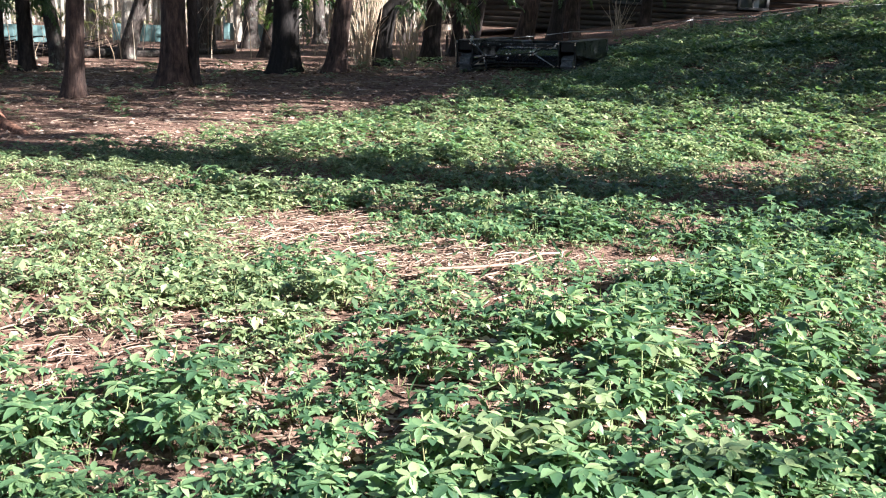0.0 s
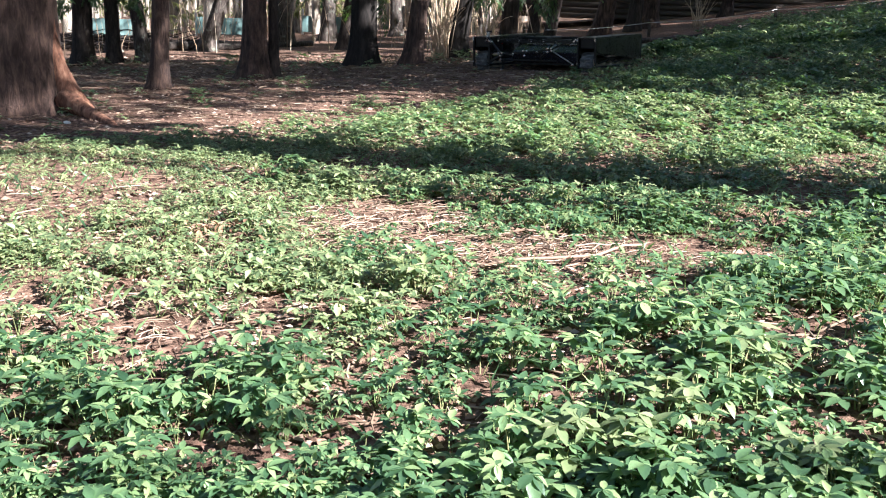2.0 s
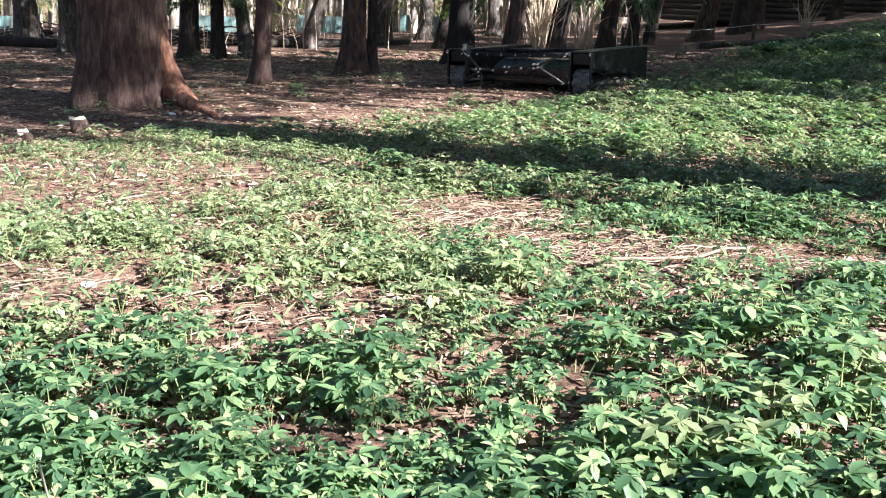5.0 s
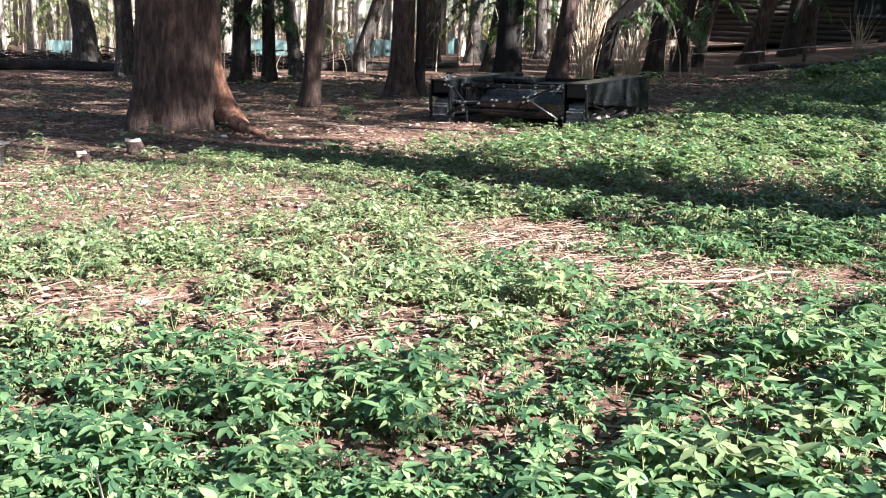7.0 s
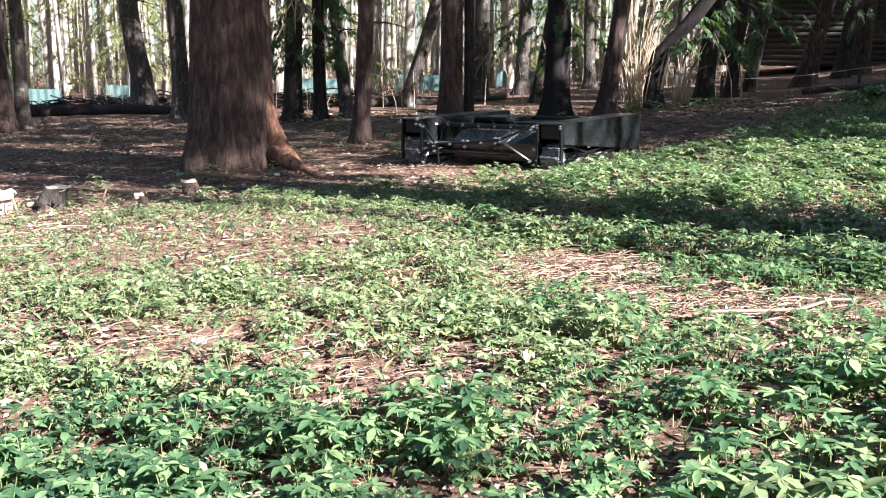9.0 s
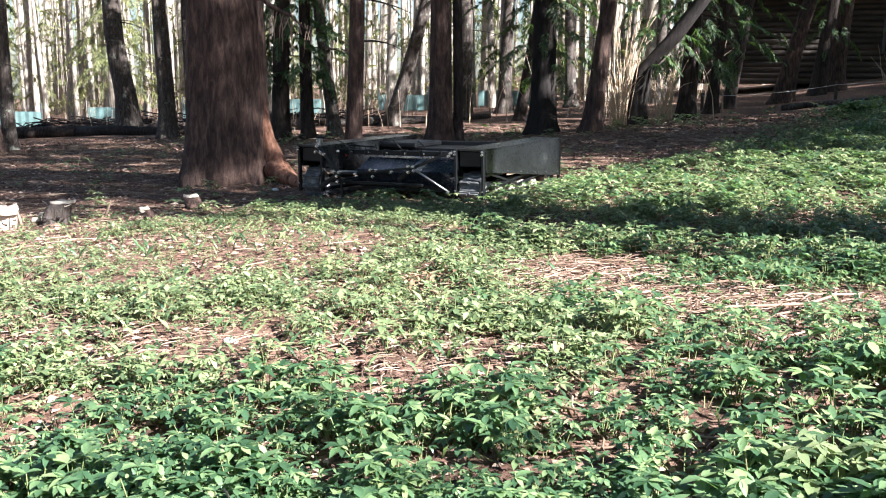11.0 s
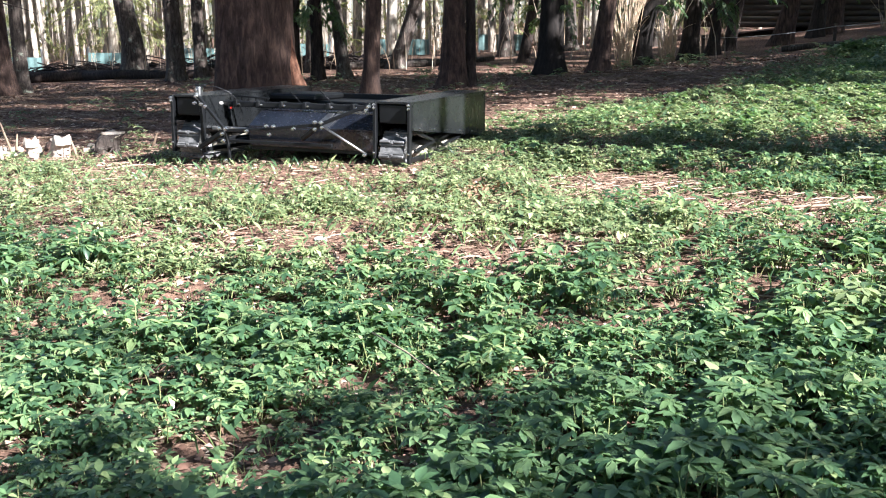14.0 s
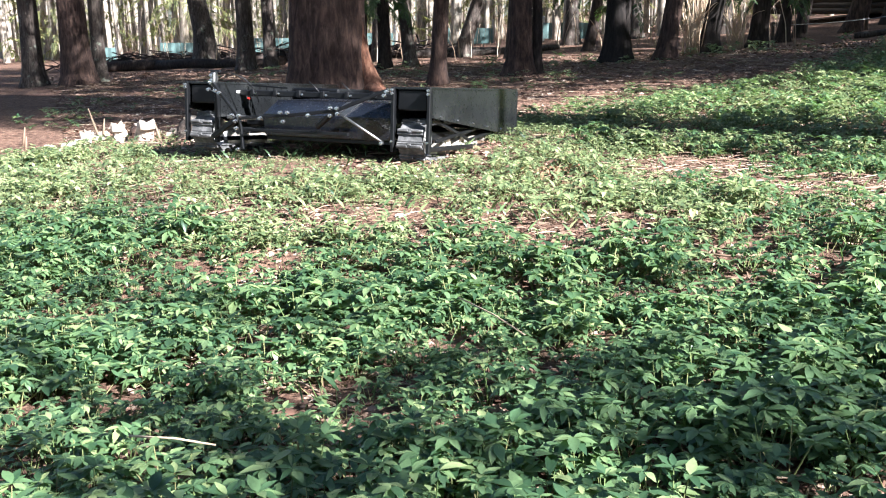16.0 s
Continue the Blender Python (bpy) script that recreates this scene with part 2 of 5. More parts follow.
def tube_arrays(points, radii, sides=8, cap=True):
    """Verts and triangles of a tapered tube along points."""
    P, R = np.asarray(points, float), np.asarray(radii, float)
    T = np.gradient(P, axis=0)
    T /= np.linalg.norm(T, axis=1)[:, None] + 1e-9
    ref = np.array([0.0, 0, 1]) if abs(T[0, 2]) < 0.9 else np.array([1.0, 0, 0])
    U = np.cross(T, ref)
    U /= np.linalg.norm(U, axis=1)[:, None] + 1e-9
    V = np.cross(T, U)
    a = np.linspace(0, 2 * math.pi, sides, endpoint=False)
    verts = (P[:, None] + R[:, None, None] * (np.cos(a)[None, :, None] * U[:, None] + np.sin(a)[None, :, None] * V[:, None])).reshape(-1, 3)
    tris = []
    for i in range(len(P) - 1):
        for j in range(sides):
            k = (j + 1) % sides
            p, q, r, s = i * sides + j, i * sides + k, (i + 1) * sides + k, (i + 1) * sides + j
            tris += [(p, q, r), (p, r, s)]
    if cap:
        for j in range(1, sides - 1):
            tris += [(0, j + 1, j), ((len(P) - 1) * sides, (len(P) - 1) * sides + j, (len(P) - 1) * sides + j + 1)]
    return verts, np.array(tris)


def joined(pieces):
    vs, ts, k = [], [], 0
    for v, t in pieces:
        vs.append(v)
        ts.append(np.asarray(t) + k)
        k += len(v)
    return np.concatenate(vs), np.concatenate(ts)


def tube(name, points, radii, mat, parent=None, sides=8, label="", smooth=True):
    return part(name, tri_mesh(name, *tube_arrays(points, radii, sides), mat, smooth), mat, parent, label)


def scatter(template, xs, ys, zs, yaw, size, tilt=None):
    """Copies of one template (verts, tris) at many places, as arrays."""
    V, F = template
    c, s = np.cos(yaw)[:, None], np.sin(yaw)[:, None]
    x, y, z = V[None, :, 0], V[None, :, 1], V[None, :, 2] + 0 * c
    if tilt is not None:
        ct, st = np.cos(tilt)[:, None], np.sin(tilt)[:, None]
        y, z = y * ct - z * st, y * st + z * ct
    out = np.stack([(c * x - s * y) * size[:, None] + xs[:, None], (s * x + c * y) * size[:, None] + ys[:, None], z * size[:, None] + zs[:, None]], 2)
    tris = F[None] + (np.arange(len(xs)) * len(V))[:, None, None]
    return out.reshape(-1, 3), tris.reshape(-1, 3)


# ---- ground ----
def stretched(lo, hi, mid, near, n):
    u = np.linspace(-1, 1, n)
    w = np.sign(u) * (np.abs(u) * near + (np.abs(u) ** 5) * (1 - near))
    return np.where(w < 0, mid + w * (mid - lo), mid + w * (hi - mid))


def build_ground():
    gx, gy = stretched(-420, 420, -2.5, 0.035, 260), stretched(-300, 600, 7.0, 0.04, 260)
    X, Y = np.meshgrid(gx, gy)
    Z = ground_z(X, Y)
    Z = Z + 0.012 * np.sin(X * 5.1 + 2 * np.sin(Y * 2.3)) * np.sin(Y * 4.3 + 1.7 * np.sin(X * 3.1)) + 0.02 * np.sin(X * 1.7 + Y * 0.6) * np.sin(Y * 1.9 - X * 0.4)
    n = len(gx)
    i = (np.arange(len(gy) - 1)[:, None] * n + np.arange(n - 1)[None]).ravel()
    tris = np.concatenate([np.stack([i, i + 1, i + n + 1], 1), np.stack([i, i + n + 1, i + n], 1)])
    me = tri_mesh("ground", np.stack([X.ravel(), Y.ravel(), Z.ravel()], 1), tris, SOIL, True)
    tagged(new("ground", me), "brown forest floor of soil and leaf litter, rising gently", "ground", kind="structure")


build_ground()


# ---- trees ----
def trunk_arrays(dia, height, lean=(0, 0), bend=0.0, flare=1.5, lobes=5, seed=0, rings=26, sides=22, rough=0.05):
    """A tapered trunk with root flare, from below the ground to its top, in the tree's own space."""
    r = np.random.RandomState(seed)
    h = np.concatenate([[-0.35, 0.0], 0.12 * height * np.linspace(0, 1, rings // 2) ** 1.6 + 0.08, np.linspace(0.15, 1, rings // 2) * height])
    ph = r.uniform(0, 6.28, 8)
    a = np.linspace(0, 2 * math.pi, sides, endpoint=False)
    vs = []
    for z in h:
        zz = max(z, 0.0)
        taper = 0.5 * dia * (1 - 0.75 * (zz / height) ** 1.1)
        fl = (flare - 1) * math.exp(-zz / (0.42 * dia + 0.12))
        lob = 1 + fl * (0.7 + 0.6 * np.maximum(0, np.sin(lobes * a + ph[0]) * 0.8 + 0.4 * np.sin(2 * a + ph[1])))
        wob = 1 + rough * np.sin(3 * a + ph[2] + 0.5 * zz) + 0.6 * rough * np.sin(7 * a + ph[3] + 0.9 * zz) + r.uniform(-0.02, 0.02, sides)
        rad = taper * lob * wob
        cx = lean[0] * zz + bend * (min(max(zz - 1.4, 0), 1.7)) * 0.5 + 0.03 * math.sin(zz * 0.8 + ph[4])
        cy = lean[1] * zz + 0.03 * math.sin(zz * 0.7 + ph[5])
        vs.append(np.stack([cx + rad * np.cos(a), cy + rad * np.sin(a), np.full(sides, z)], 1))
    n = len(h)
    tris = []
    for i in range(n - 1):
        for j in range(sides):
            k = (j + 1) % sides
            p, q, s, t = i * sides + j, i * sides + k, (i + 1) * sides + k, (i + 1) * sides + j
            tris += [(p, q, s), (p, s, t)]
    top = (n - 1) * sides
    tris += [(top, top + j, top + j + 1) for j in range(1, sides - 1)]
    return np.concatenate(vs), np.array(tris)


def spray_template(seed, needles=22, length=0.9, wide=0.042):
    """A drooping conifer twig with narrow needle tufts."""
    r = np.random.RandomState(seed)
    V, T = [], []
    for i in range(needles):
        s = (i + 0.5) / needles
        side = 1 if i % 2 else -1
        root = np.array([0.0, s * length, -0.28 * length * s * s])
        ln = 0.30 * length * (1.05 - 0.75 * s) * r.uniform(0.6, 1.2)
        ang = r.uniform(0.5, 1.15) * side
        d = np.array([math.sin(ang), math.cos(ang), r.uniform(-0.75, 0.1)])
        d /= np.linalg.norm(d)
        w = np.cross(d, [0, 0, 1.0])
        w = w / (np.linalg.norm(w) + 1e-9) * wide * length * r.uniform(0.7, 1.6) + np.array([0, 0, r.uniform(-0.012, 0.012)])
        k = len(V)
        V += [root - w * 0.4, root + d * ln * 0.5 + w, root + d * ln + np.array([0, 0, -0.05 * length]), root + d * ln * 0.5 - w]
        T += [(k, k + 1, k + 2), (k, k + 2, k + 3)]
    return np.array(V), np.array(T)


def crown_mesh(name, base, top, radius, count, seed, droop=0.35, size=0.9):
    """A spruce crown: whorls of drooping sprays with gaps, one mesh."""
    r = np.random.RandomState(seed)
    temps = [spray_template(seed + k) for k in range(3)]
    out = []
    u = r.uniform(0, 1, count) ** 0.85
    z = base + (top - base) * u
    reach = radius * (1 - u) ** 0.7 * r.uniform(0.25, 1.0, count) + 0.08
    az = r.uniform(0, 2 * math.pi, count)
    keep = np.sin(az * 3 + z * 1.7) + r.uniform(-0.5, 1.2, count) > -0.4
    z, reach, az, u = z[keep], reach[keep], az[keep], u[keep]
    for k in range(3):
        sel = np.arange(len(z)) % 3 == k
        out.append(scatter(temps[k], np.cos(az[sel]) * reach[sel], np.sin(az[sel]) * reach[sel], z[sel] - droop * reach[sel], az[sel] - math.pi / 2 + r.uniform(-0.6, 0.6, sel.sum()), size * r.uniform(0.7, 1.5, sel.sum()), r.uniform(-0.6, 0.15, sel.sum())))
    return tri_mesh(name, *joined(out), NEEDLE)


CROWNS = [crown_mesh("crown", 6.0, 17.0, 2.6, 250, 11), crown_mesh("crown", 7.5, 18.0, 2.2, 230, 12), crown_mesh("crown", 5.0, 15.0, 3.0, 270, 13)]
# crowns of the added unseen trees, shaped and thinned for the shade they cast
HIGH = crown_mesh("crown", 11.0, 19.5, 3.1, 520, 16, 0.3, 1.3)
THICK = crown_mesh("crown", 2.0, 11.5, 3.2, 520, 19, 0.3, 0.9)
VEIL = crown_mesh("crown", 2.0, 19.0, 3.4, 180, 23, 0.25, 0.5)
HIGH_VEIL = crown_mesh("crown", 7.5, 18.0, 3.3, 260, 25, 0.25, 0.5)
BUSHY = crown_mesh("crown", 2.4, 5.6, 2.3, 210, 26, 0.25, 0.5)
SPIRE = crown_mesh("crown", 14.2, 27.0, 1.9, 900, 24, 0.3, 0.9)
NARROW = crown_mesh("crown", 12.6, 31.0, 1.0, 1050, 21, 0.3, 0.75)
SLIM = crown_mesh("crown", 9.5, 22.0, 1.4, 520, 22, 0.3, 0.85)
BROAD = crown_mesh("crown", 2.6, 13.0, 3.4, 520, 15, 0.3, 1.2)


def limb_curve(z, az, reach, lean, rise=0.1, seed=0):
    r = np.random.RandomState(seed)
    pts = []
    for s in np.linspace(0, 1, 6):
        q = reach * s
        pts.append((lean[0] * z + math.cos(az) * q + r.uniform(-0.03, 0.03), lean[1] * z + math.sin(az) * q + r.uniform(-0.03, 0.03), z + rise * q - 0.22 * q * s))
    return pts


def tree(x, y, dia, height=15.0, lean=(0, 0), bend=0.0, bark=None, crown=0, limbs=3, flare=1.55, label="", seed=0, low_limbs=(), sides=22, low_spray=0):
    bark = bark or BARK_GREY
    t = empty("tree", pose(x, y, gz(x, y)))
    tagged(t, label or "tall conifer with furrowed grey-brown bark, standing in the leaf litter", "tree", "trees of the wood")
    part("trunk", tri_mesh("trunk", *trunk_arrays(dia, height, lean, bend, flare, 4 + seed % 3, seed, 26, sides), bark, True), bark, t)
    r = np.random.RandomState(seed + 500)
    heights = [r.uniform(2.2, 6.5) for _ in range(limbs)] + list(low_limbs)
    for k, z in enumerate(heights):
        az, reach = r.uniform(0, 6.28), r.uniform(0.7, 1.8)
        pts = limb_curve(z, az, reach, lean, r.uniform(-0.1, 0.25), seed + k)
        tube("limb", pts, np.linspace(0.028, 0.006, 6), BARK_DARK, t, 5)
    if low_spray:
        tmp = spray_template(seed + 3, 40, 0.9, 0.024)
        n = low_spray
        az, zz, q = r.uniform(0, 6.28, n), r.uniform(1.7, 5.5, n), r.uniform(0.25, 1.3, n)
        part("low_branch_spray", tri_mesh("low_branch_spray", *scatter(tmp, lean[0] * zz + np.cos(az) * q, lean[1] * zz + np.sin(az) * q, zz - 0.3 * q, az - 1.57, r.uniform(0.6, 1.1, n), r.uniform(-0.9, 0.0, n)), NEEDLE), NEEDLE, t, "drooping dark green spruce branches")["kind"] = "stuff"
    if crown is not None:
        me = crown if isinstance(crown, bpy.types.Mesh) else CROWNS[crown % 3]
        c = part("crown", me, NEEDLE, t)
        c.matrix_basis = pose(lean[0] * 9, lean[1] * 9, 0, 0, 0, (seed * 67) % 360)
    return t


def build_trees():
    # the great tree and its root
    big = tree(-7.48, 13.5, 1.29, 19.0, (-0.005, 0), 0, BARK, 2, 0, 1.28, "massive old tree trunk with furrowed red-brown bark and flared root foot", 3, (), 40)
    tube("limb", [(0.55, -0.1, 3.0), (0.9, -0.25, 2.75), (1.25, -0.3, 2.6), (1.6, -0.3, 2.3)], [0.05, 0.035, 0.02, 0.006], BARK, big, 6)
    for i in range(14):
        a, b = 0.9 + 0.05 * i, random.uniform(-0.5, 0.5)
        tube("twig", [(a, -0.25, 2.7 - 0.02 * i), (a + 0.2 * b, -0.35 + 0.2 * b, 2.5 - 0.02 * i), (a + 0.35 * b, -0.4, 2.15 + random.uniform(-0.2, 0.2))], [0.012, 0.008, 0.003], TWIG, big, 4)
    pts = [(0.85, -0.2, 0.26), (1.25, -0.45, 0.13), (1.62, -0.85, 0.09), (2.0, -1.3, 0.07), (2.4, -1.8, -0.02)]
    tube("root", pts, [0.17, 0.11, 0.085, 0.065, 0.03], ROOT_BARK, big, 10, "surface root with stripped bark, sunlight put into its colour")
    tube("root", [(0.5, 0.02, 2.6), (0.52, 0.0, 1.9), (0.56, -0.02, 1.2), (0.68, -0.06, 0.7), (0.88, -0.12, 0.32), (1.12, -0.2, 0.05), (1.35, -0.3, -0.2)], [0.04, 0.075, 0.11, 0.14, 0.16, 0.17, 0.12], ROOT_BARK, big, 14, "root flank with stripped bark, orange sunlight put into its colour")
    rows = [
        # x, y, dia, lean x, bend, bark, crown, label
        (-6.72, 17.2, 0.33, 0.035, 0, BARK, 0, "slender red-brown trunk with sunlit bark beside the great tree"),
        (-5.45, 19.1, 0.5, 0.015, 0, BARK, 1, "reddish-brown conifer trunk, sunlit down one face"),
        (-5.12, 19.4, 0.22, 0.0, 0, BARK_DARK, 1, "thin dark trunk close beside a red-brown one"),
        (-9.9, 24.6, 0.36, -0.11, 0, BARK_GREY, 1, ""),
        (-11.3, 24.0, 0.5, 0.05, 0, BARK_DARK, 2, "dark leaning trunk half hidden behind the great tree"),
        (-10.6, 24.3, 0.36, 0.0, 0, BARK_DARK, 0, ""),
        (-10.0, 30.2, 0.5, 0.30, 0, BARK_GREY, 1, "strongly leaning grey trunk among upright ones"),
        (-7.6, 27.4, 0.34, 0.06, 0, BARK_GREY, 1, ""),
        (-8.3, 33.8, 0.62, 0.0, 0, BARK_GREY, 0, ""),
        (-7.4, 37.0, 0.55, 0.04, 0, BARK_GREY, 2, ""),
        (-5.7, 30.8, 0.36, 0.14, 0, BARK_DARK, 1, "thin dark trunk leaning among the others"),
        (-3.8, 22.8, 0.63, 0.02, 0, BARK_SHADED, 0, "spruce trunk with shade put into its bark colour, green sprigs above"),
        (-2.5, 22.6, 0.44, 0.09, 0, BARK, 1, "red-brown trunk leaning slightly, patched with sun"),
        (-1.68, 25.4, 0.5, 0.12, 1.5, BARK_SHADED, 2, "dark crooked trunk bending aside above its base"),
        # BARK_DARK below puts the shade of these right-hand trunks into their colour
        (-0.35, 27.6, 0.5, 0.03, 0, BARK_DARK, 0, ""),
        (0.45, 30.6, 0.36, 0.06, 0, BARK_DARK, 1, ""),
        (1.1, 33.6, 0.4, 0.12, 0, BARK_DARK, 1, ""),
        (2.9, 35.4, 0.55, 0.22, 0, BARK, 2, "leaning trunk with a sunlit edge near the log house"),
        (3.3, 36.4, 0.42, 0.12, 0, BARK, 1, ""),
        (4.7, 39.5, 0.55, 0.08, 0, BARK_DARK, 1, ""),
        (5.5, 41.0, 0.7, 0.06, 0, BARK, 0, "thick brown trunk in front of the log house"),
        (9.5, 45.0, 0.5, 0.03, 0, BARK_DARK, 2, ""),
        (-16.5, 26.8, 0.56, -0.01, 0, BARK_GREY, 0, ""),
        (-16.0, 27.6, 0.42, 0.0, 0, BARK_GREY, 1, ""),
        (-19.9, 30.0, 0.77, -0.06, -0.3, BARK_GREY, 1, "grey trunk curving outward above its base"),
        (-19.0, 21.6, 0.82, -0.02, 0, BARK, 2, "stout trunk with a sunlit lower part"),
        (-19.3, 22.9, 0.4, 0.0, 0, BARK_GREY, 1, ""),
        (-20.8, 21.9, 0.58, -0.03, 0, BARK_GREY, 0, ""),
        (-22.5, 26.0, 0.4, 0.03, 0, BARK_GREY, 1, ""),
        (-13.0, 30.0, 0.4, 0.02, 0, BARK_GREY, 2, ""),
        (-5.2, 41.0, 0.5, -0.03, 0, BARK_GREY, 0, ""),
        (-1.5, 42.0, 0.5, 0.02, 0, BARK_GREY, 1, ""),
    ]
    for i, (x, y, d, lx, bend, bark, crown, label) in enumerate(rows):
        spray = 70 if i in (4, 5, 11, 14) else (24 if i in (13, 15, 16, 19, 21) else 0)
        tree(x, y, d, random.uniform(13, 17), (lx, random.uniform(-0.02, 0.02)), bend, bark, crown, 3, 1.6, label, 20 + i, (), 20, spray)
    # unseen trees added around the glade to throw the shade
    edge = [
        (8.6, 5.27, 1.4, SPIRE), (12.0, 12.6, 0.45, THICK), (11.6, 15.7, 0.45, THICK), (13.6, 18.6, 0.45, THICK), (15.6, 21.6, 0.45, THICK), (18.2, 25.6, 0.45, THICK), (13.2, 13.5, 0.5, BROAD), (15.0, 17.0, 0.5, BROAD), (16.5, 19.5, 0.5, BROAD), (11.8, 10.1, 0.3, SLIM), (12.0, 7.35, 0.35, NARROW), (12.0, 8.7, 0.35, NARROW), (12.4, 10.6, 0.35, NARROW), (11.6, 4.45, 0.35, NARROW), (11.2, 5.2, 0.35, NARROW), (18.0, 28.5, 0.45, THICK), (20.5, 33.0, 0.45, THICK), (10.5, 3.1, 0.35, NARROW),
        (10.8, 14.8, 0.4, HIGH), (15.5, 12.5, 0.4, HIGH), (14.5, 23.5, 0.4, HIGH), (18.8, 28.0, 0.4, HIGH), (21.0, 36.0, 0.4, HIGH), (24.0, 41.0, 0.4, HIGH),
        (7.3, -3.3, 0.2, VEIL), (9.0, -3.5, 0.2, HIGH_VEIL), (5.0, -1.3, 0.16, BUSHY), (13.5, -8.5, 0.4, BROAD), (18.0, -11.0, 0.5, 2), (3.5, -11.0, 0.45, 0), (-4.5, -13.5, 0.5, 1), (-11.0, -9.0, 0.45, 2), (-15.5, -1.0, 0.5, 0), (-17.5, 7.0, 0.5, 1), (-24.0, 13.0, 0.5, 2),
        (17.5, 24.5, 0.5, BROAD), (21.0, 23.0, 0.5, HIGH), (19.5, 31.5, 0.5, BROAD), (22.5, 33.0, 0.5, BROAD), (26.0, 27.0, 0.5, HIGH), (25.0, 37.5, 0.5, BROAD), (30.0, 31.0, 0.5, HIGH), (28.5, 42.0, 0.5, BROAD), (33.0, 38.0, 0.5, HIGH), (32.0, 47.0, 0.5, BROAD),
    ]
    for i, (x, y, d, crown) in enumerate(edge):
        tree(x, y, d, 30.0 if crown is SPIRE else 21.0 if crown in (NARROW, SLIM) else (17.0 if crown in (HIGH, VEIL, HIGH_VEIL) else 6.0 if crown is BUSHY else 14.0), (0, 0), 0, BARK_GREY, crown, 2, 1.5, "spruce added out of view to shape the light of the glade", 80 + i, (), 14)


def build_far_woods():
    """Distant trunks and foliage, past counting."""
    r = np.random.RandomState(5)
    pieces = []
    for i in range(580):
        y = r.uniform(42, 105)
        x = r.uniform(-0.95, 0.42) * y
        if x > -1.5 and y < 60:
            continue
        z = float(ground_z(x, y))
        d, h = r.uniform(0.22, 0.55), r.uniform(13, 19)
        lx, ly = r.normal(0, 0.025, 2)
        s = np.linspace(0, 1, 5)
        pieces.append(tube_arrays(np.stack([x + lx * h * s + 0.1 * np.sin(3 * s + i), y + ly * h * s, z - 0.3 + h * s], 1), 0.5 * d * (1.15 - 0.8 * s), 7, False))
    tagged(part("distant_trunks", tri_mesh("distant_trunks", *joined(pieces), FAR_BARK, True), FAR_BARK), "trunks of the distant wood, sunlit paleness put into their bark colour", "woods", kind="stuff")
    temps = [spray_template(40 + k, 28, 1.15, 0.02) for k in range(3)]
    out = []
    for k in range(3):
        n = 2500
        y = r.uniform(44, 112, n)
        x = r.uniform(-1.0, 0.42, n) * y
        z = ground_z(x, y) + r.uniform(0.0, 1, n) ** 1.3 * 16 + np.where((x > -2.5) & (y < 62), 9.0, 0.6)
        out.append(scatter(temps[k], x, y, z, r.uniform(0, 6.28, n), r.uniform(0.7, 1.7, n), r.uniform(-0.8, 0.3, n)))
    for cx, cy, hh, n in ((-29, 43, 9, 260), (-24, 45, 9, 220), (-12, 52, 9, 200), (-40, 46, 10, 220), (-3, 56, 10, 200)):
        u = r.uniform(0, 1, n)
        a, q = r.uniform(0, 6.28, n), 2.6 * (1 - 0.8 * u) * np.sqrt(r.uniform(0.05, 1, n))
        x, y = cx + np.cos(a) * q, cy + np.sin(a) * q
        out.append(scatter(temps[0], x, y, ground_z(x, y) + 1.0 + u * hh, a - 1.57, r.uniform(0.6, 1.1, n), r.uniform(-0.9, 0.0, n)))
    tagged(part("distant_foliage", tri_mesh("distant_foliage", *joined(out), FAR_LEAF), FAR_LEAF), "yellow-green sunlit foliage of the distant wood", "woods", kind="stuff")
    # thin undergrowth shoots between the trunks
    pieces = []
    for i in range(520):
        y = r.uniform(27, 60)
        x = r.uniform(-0.75, 0.03) * y
        z = float(ground_z(x, y))
        h, d = r.uniform(0.6, 2.8), r.uniform(0.008, 0.02)
        s = np.linspace(0, 1, 4)
        lx, ly = r.normal(0, 0.25, 2)
        pieces.append(tube_arrays(np.stack([x + lx * h * s * s, y + ly * h * s * s, z + h * s], 1), d * (1.1 - 0.8 * s), 3, False))
    tagged(part("undergrowth", tri_mesh("undergrowth", *joined(pieces), PALE_STEM), PALE_STEM), "bare pale undergrowth shoots among the trunks", "undergrowth", kind="stuff")


def build_bush(x, y, n, height, seed, label):
    r = np.random.RandomState(seed)
    b = empty("bush", pose(x, y, gz(x, y)))
    tagged(b, label, "bush", "bare bushes")
    for i in range(n):
        a, out, h = r.uniform(0, 6.28), r.uniform(0.1, 0.9), height * r.uniform(0.5, 1.1)
        q = r.uniform(0, 0.25)
        s = np.linspace(0, 1, 7)
        px = np.cos(a) * (q + out * s ** 1.7) + 0.06 * np.sin(5 * s + i)
        py = np.sin(a) * (q + out * s ** 1.7) + 0.06 * np.cos(4 * s + i)
        pz = h * s - (0.6 * out * s ** 4 if r.rand() < 0.4 else 0) - 0.05
        tube("shoot", np.stack([px, py, pz], 1), np.linspace(0.016, 0.004, 7) * r.uniform(0.7, 1.3), PALE_STEM, b, 4)


build_trees()
build_far_woods()

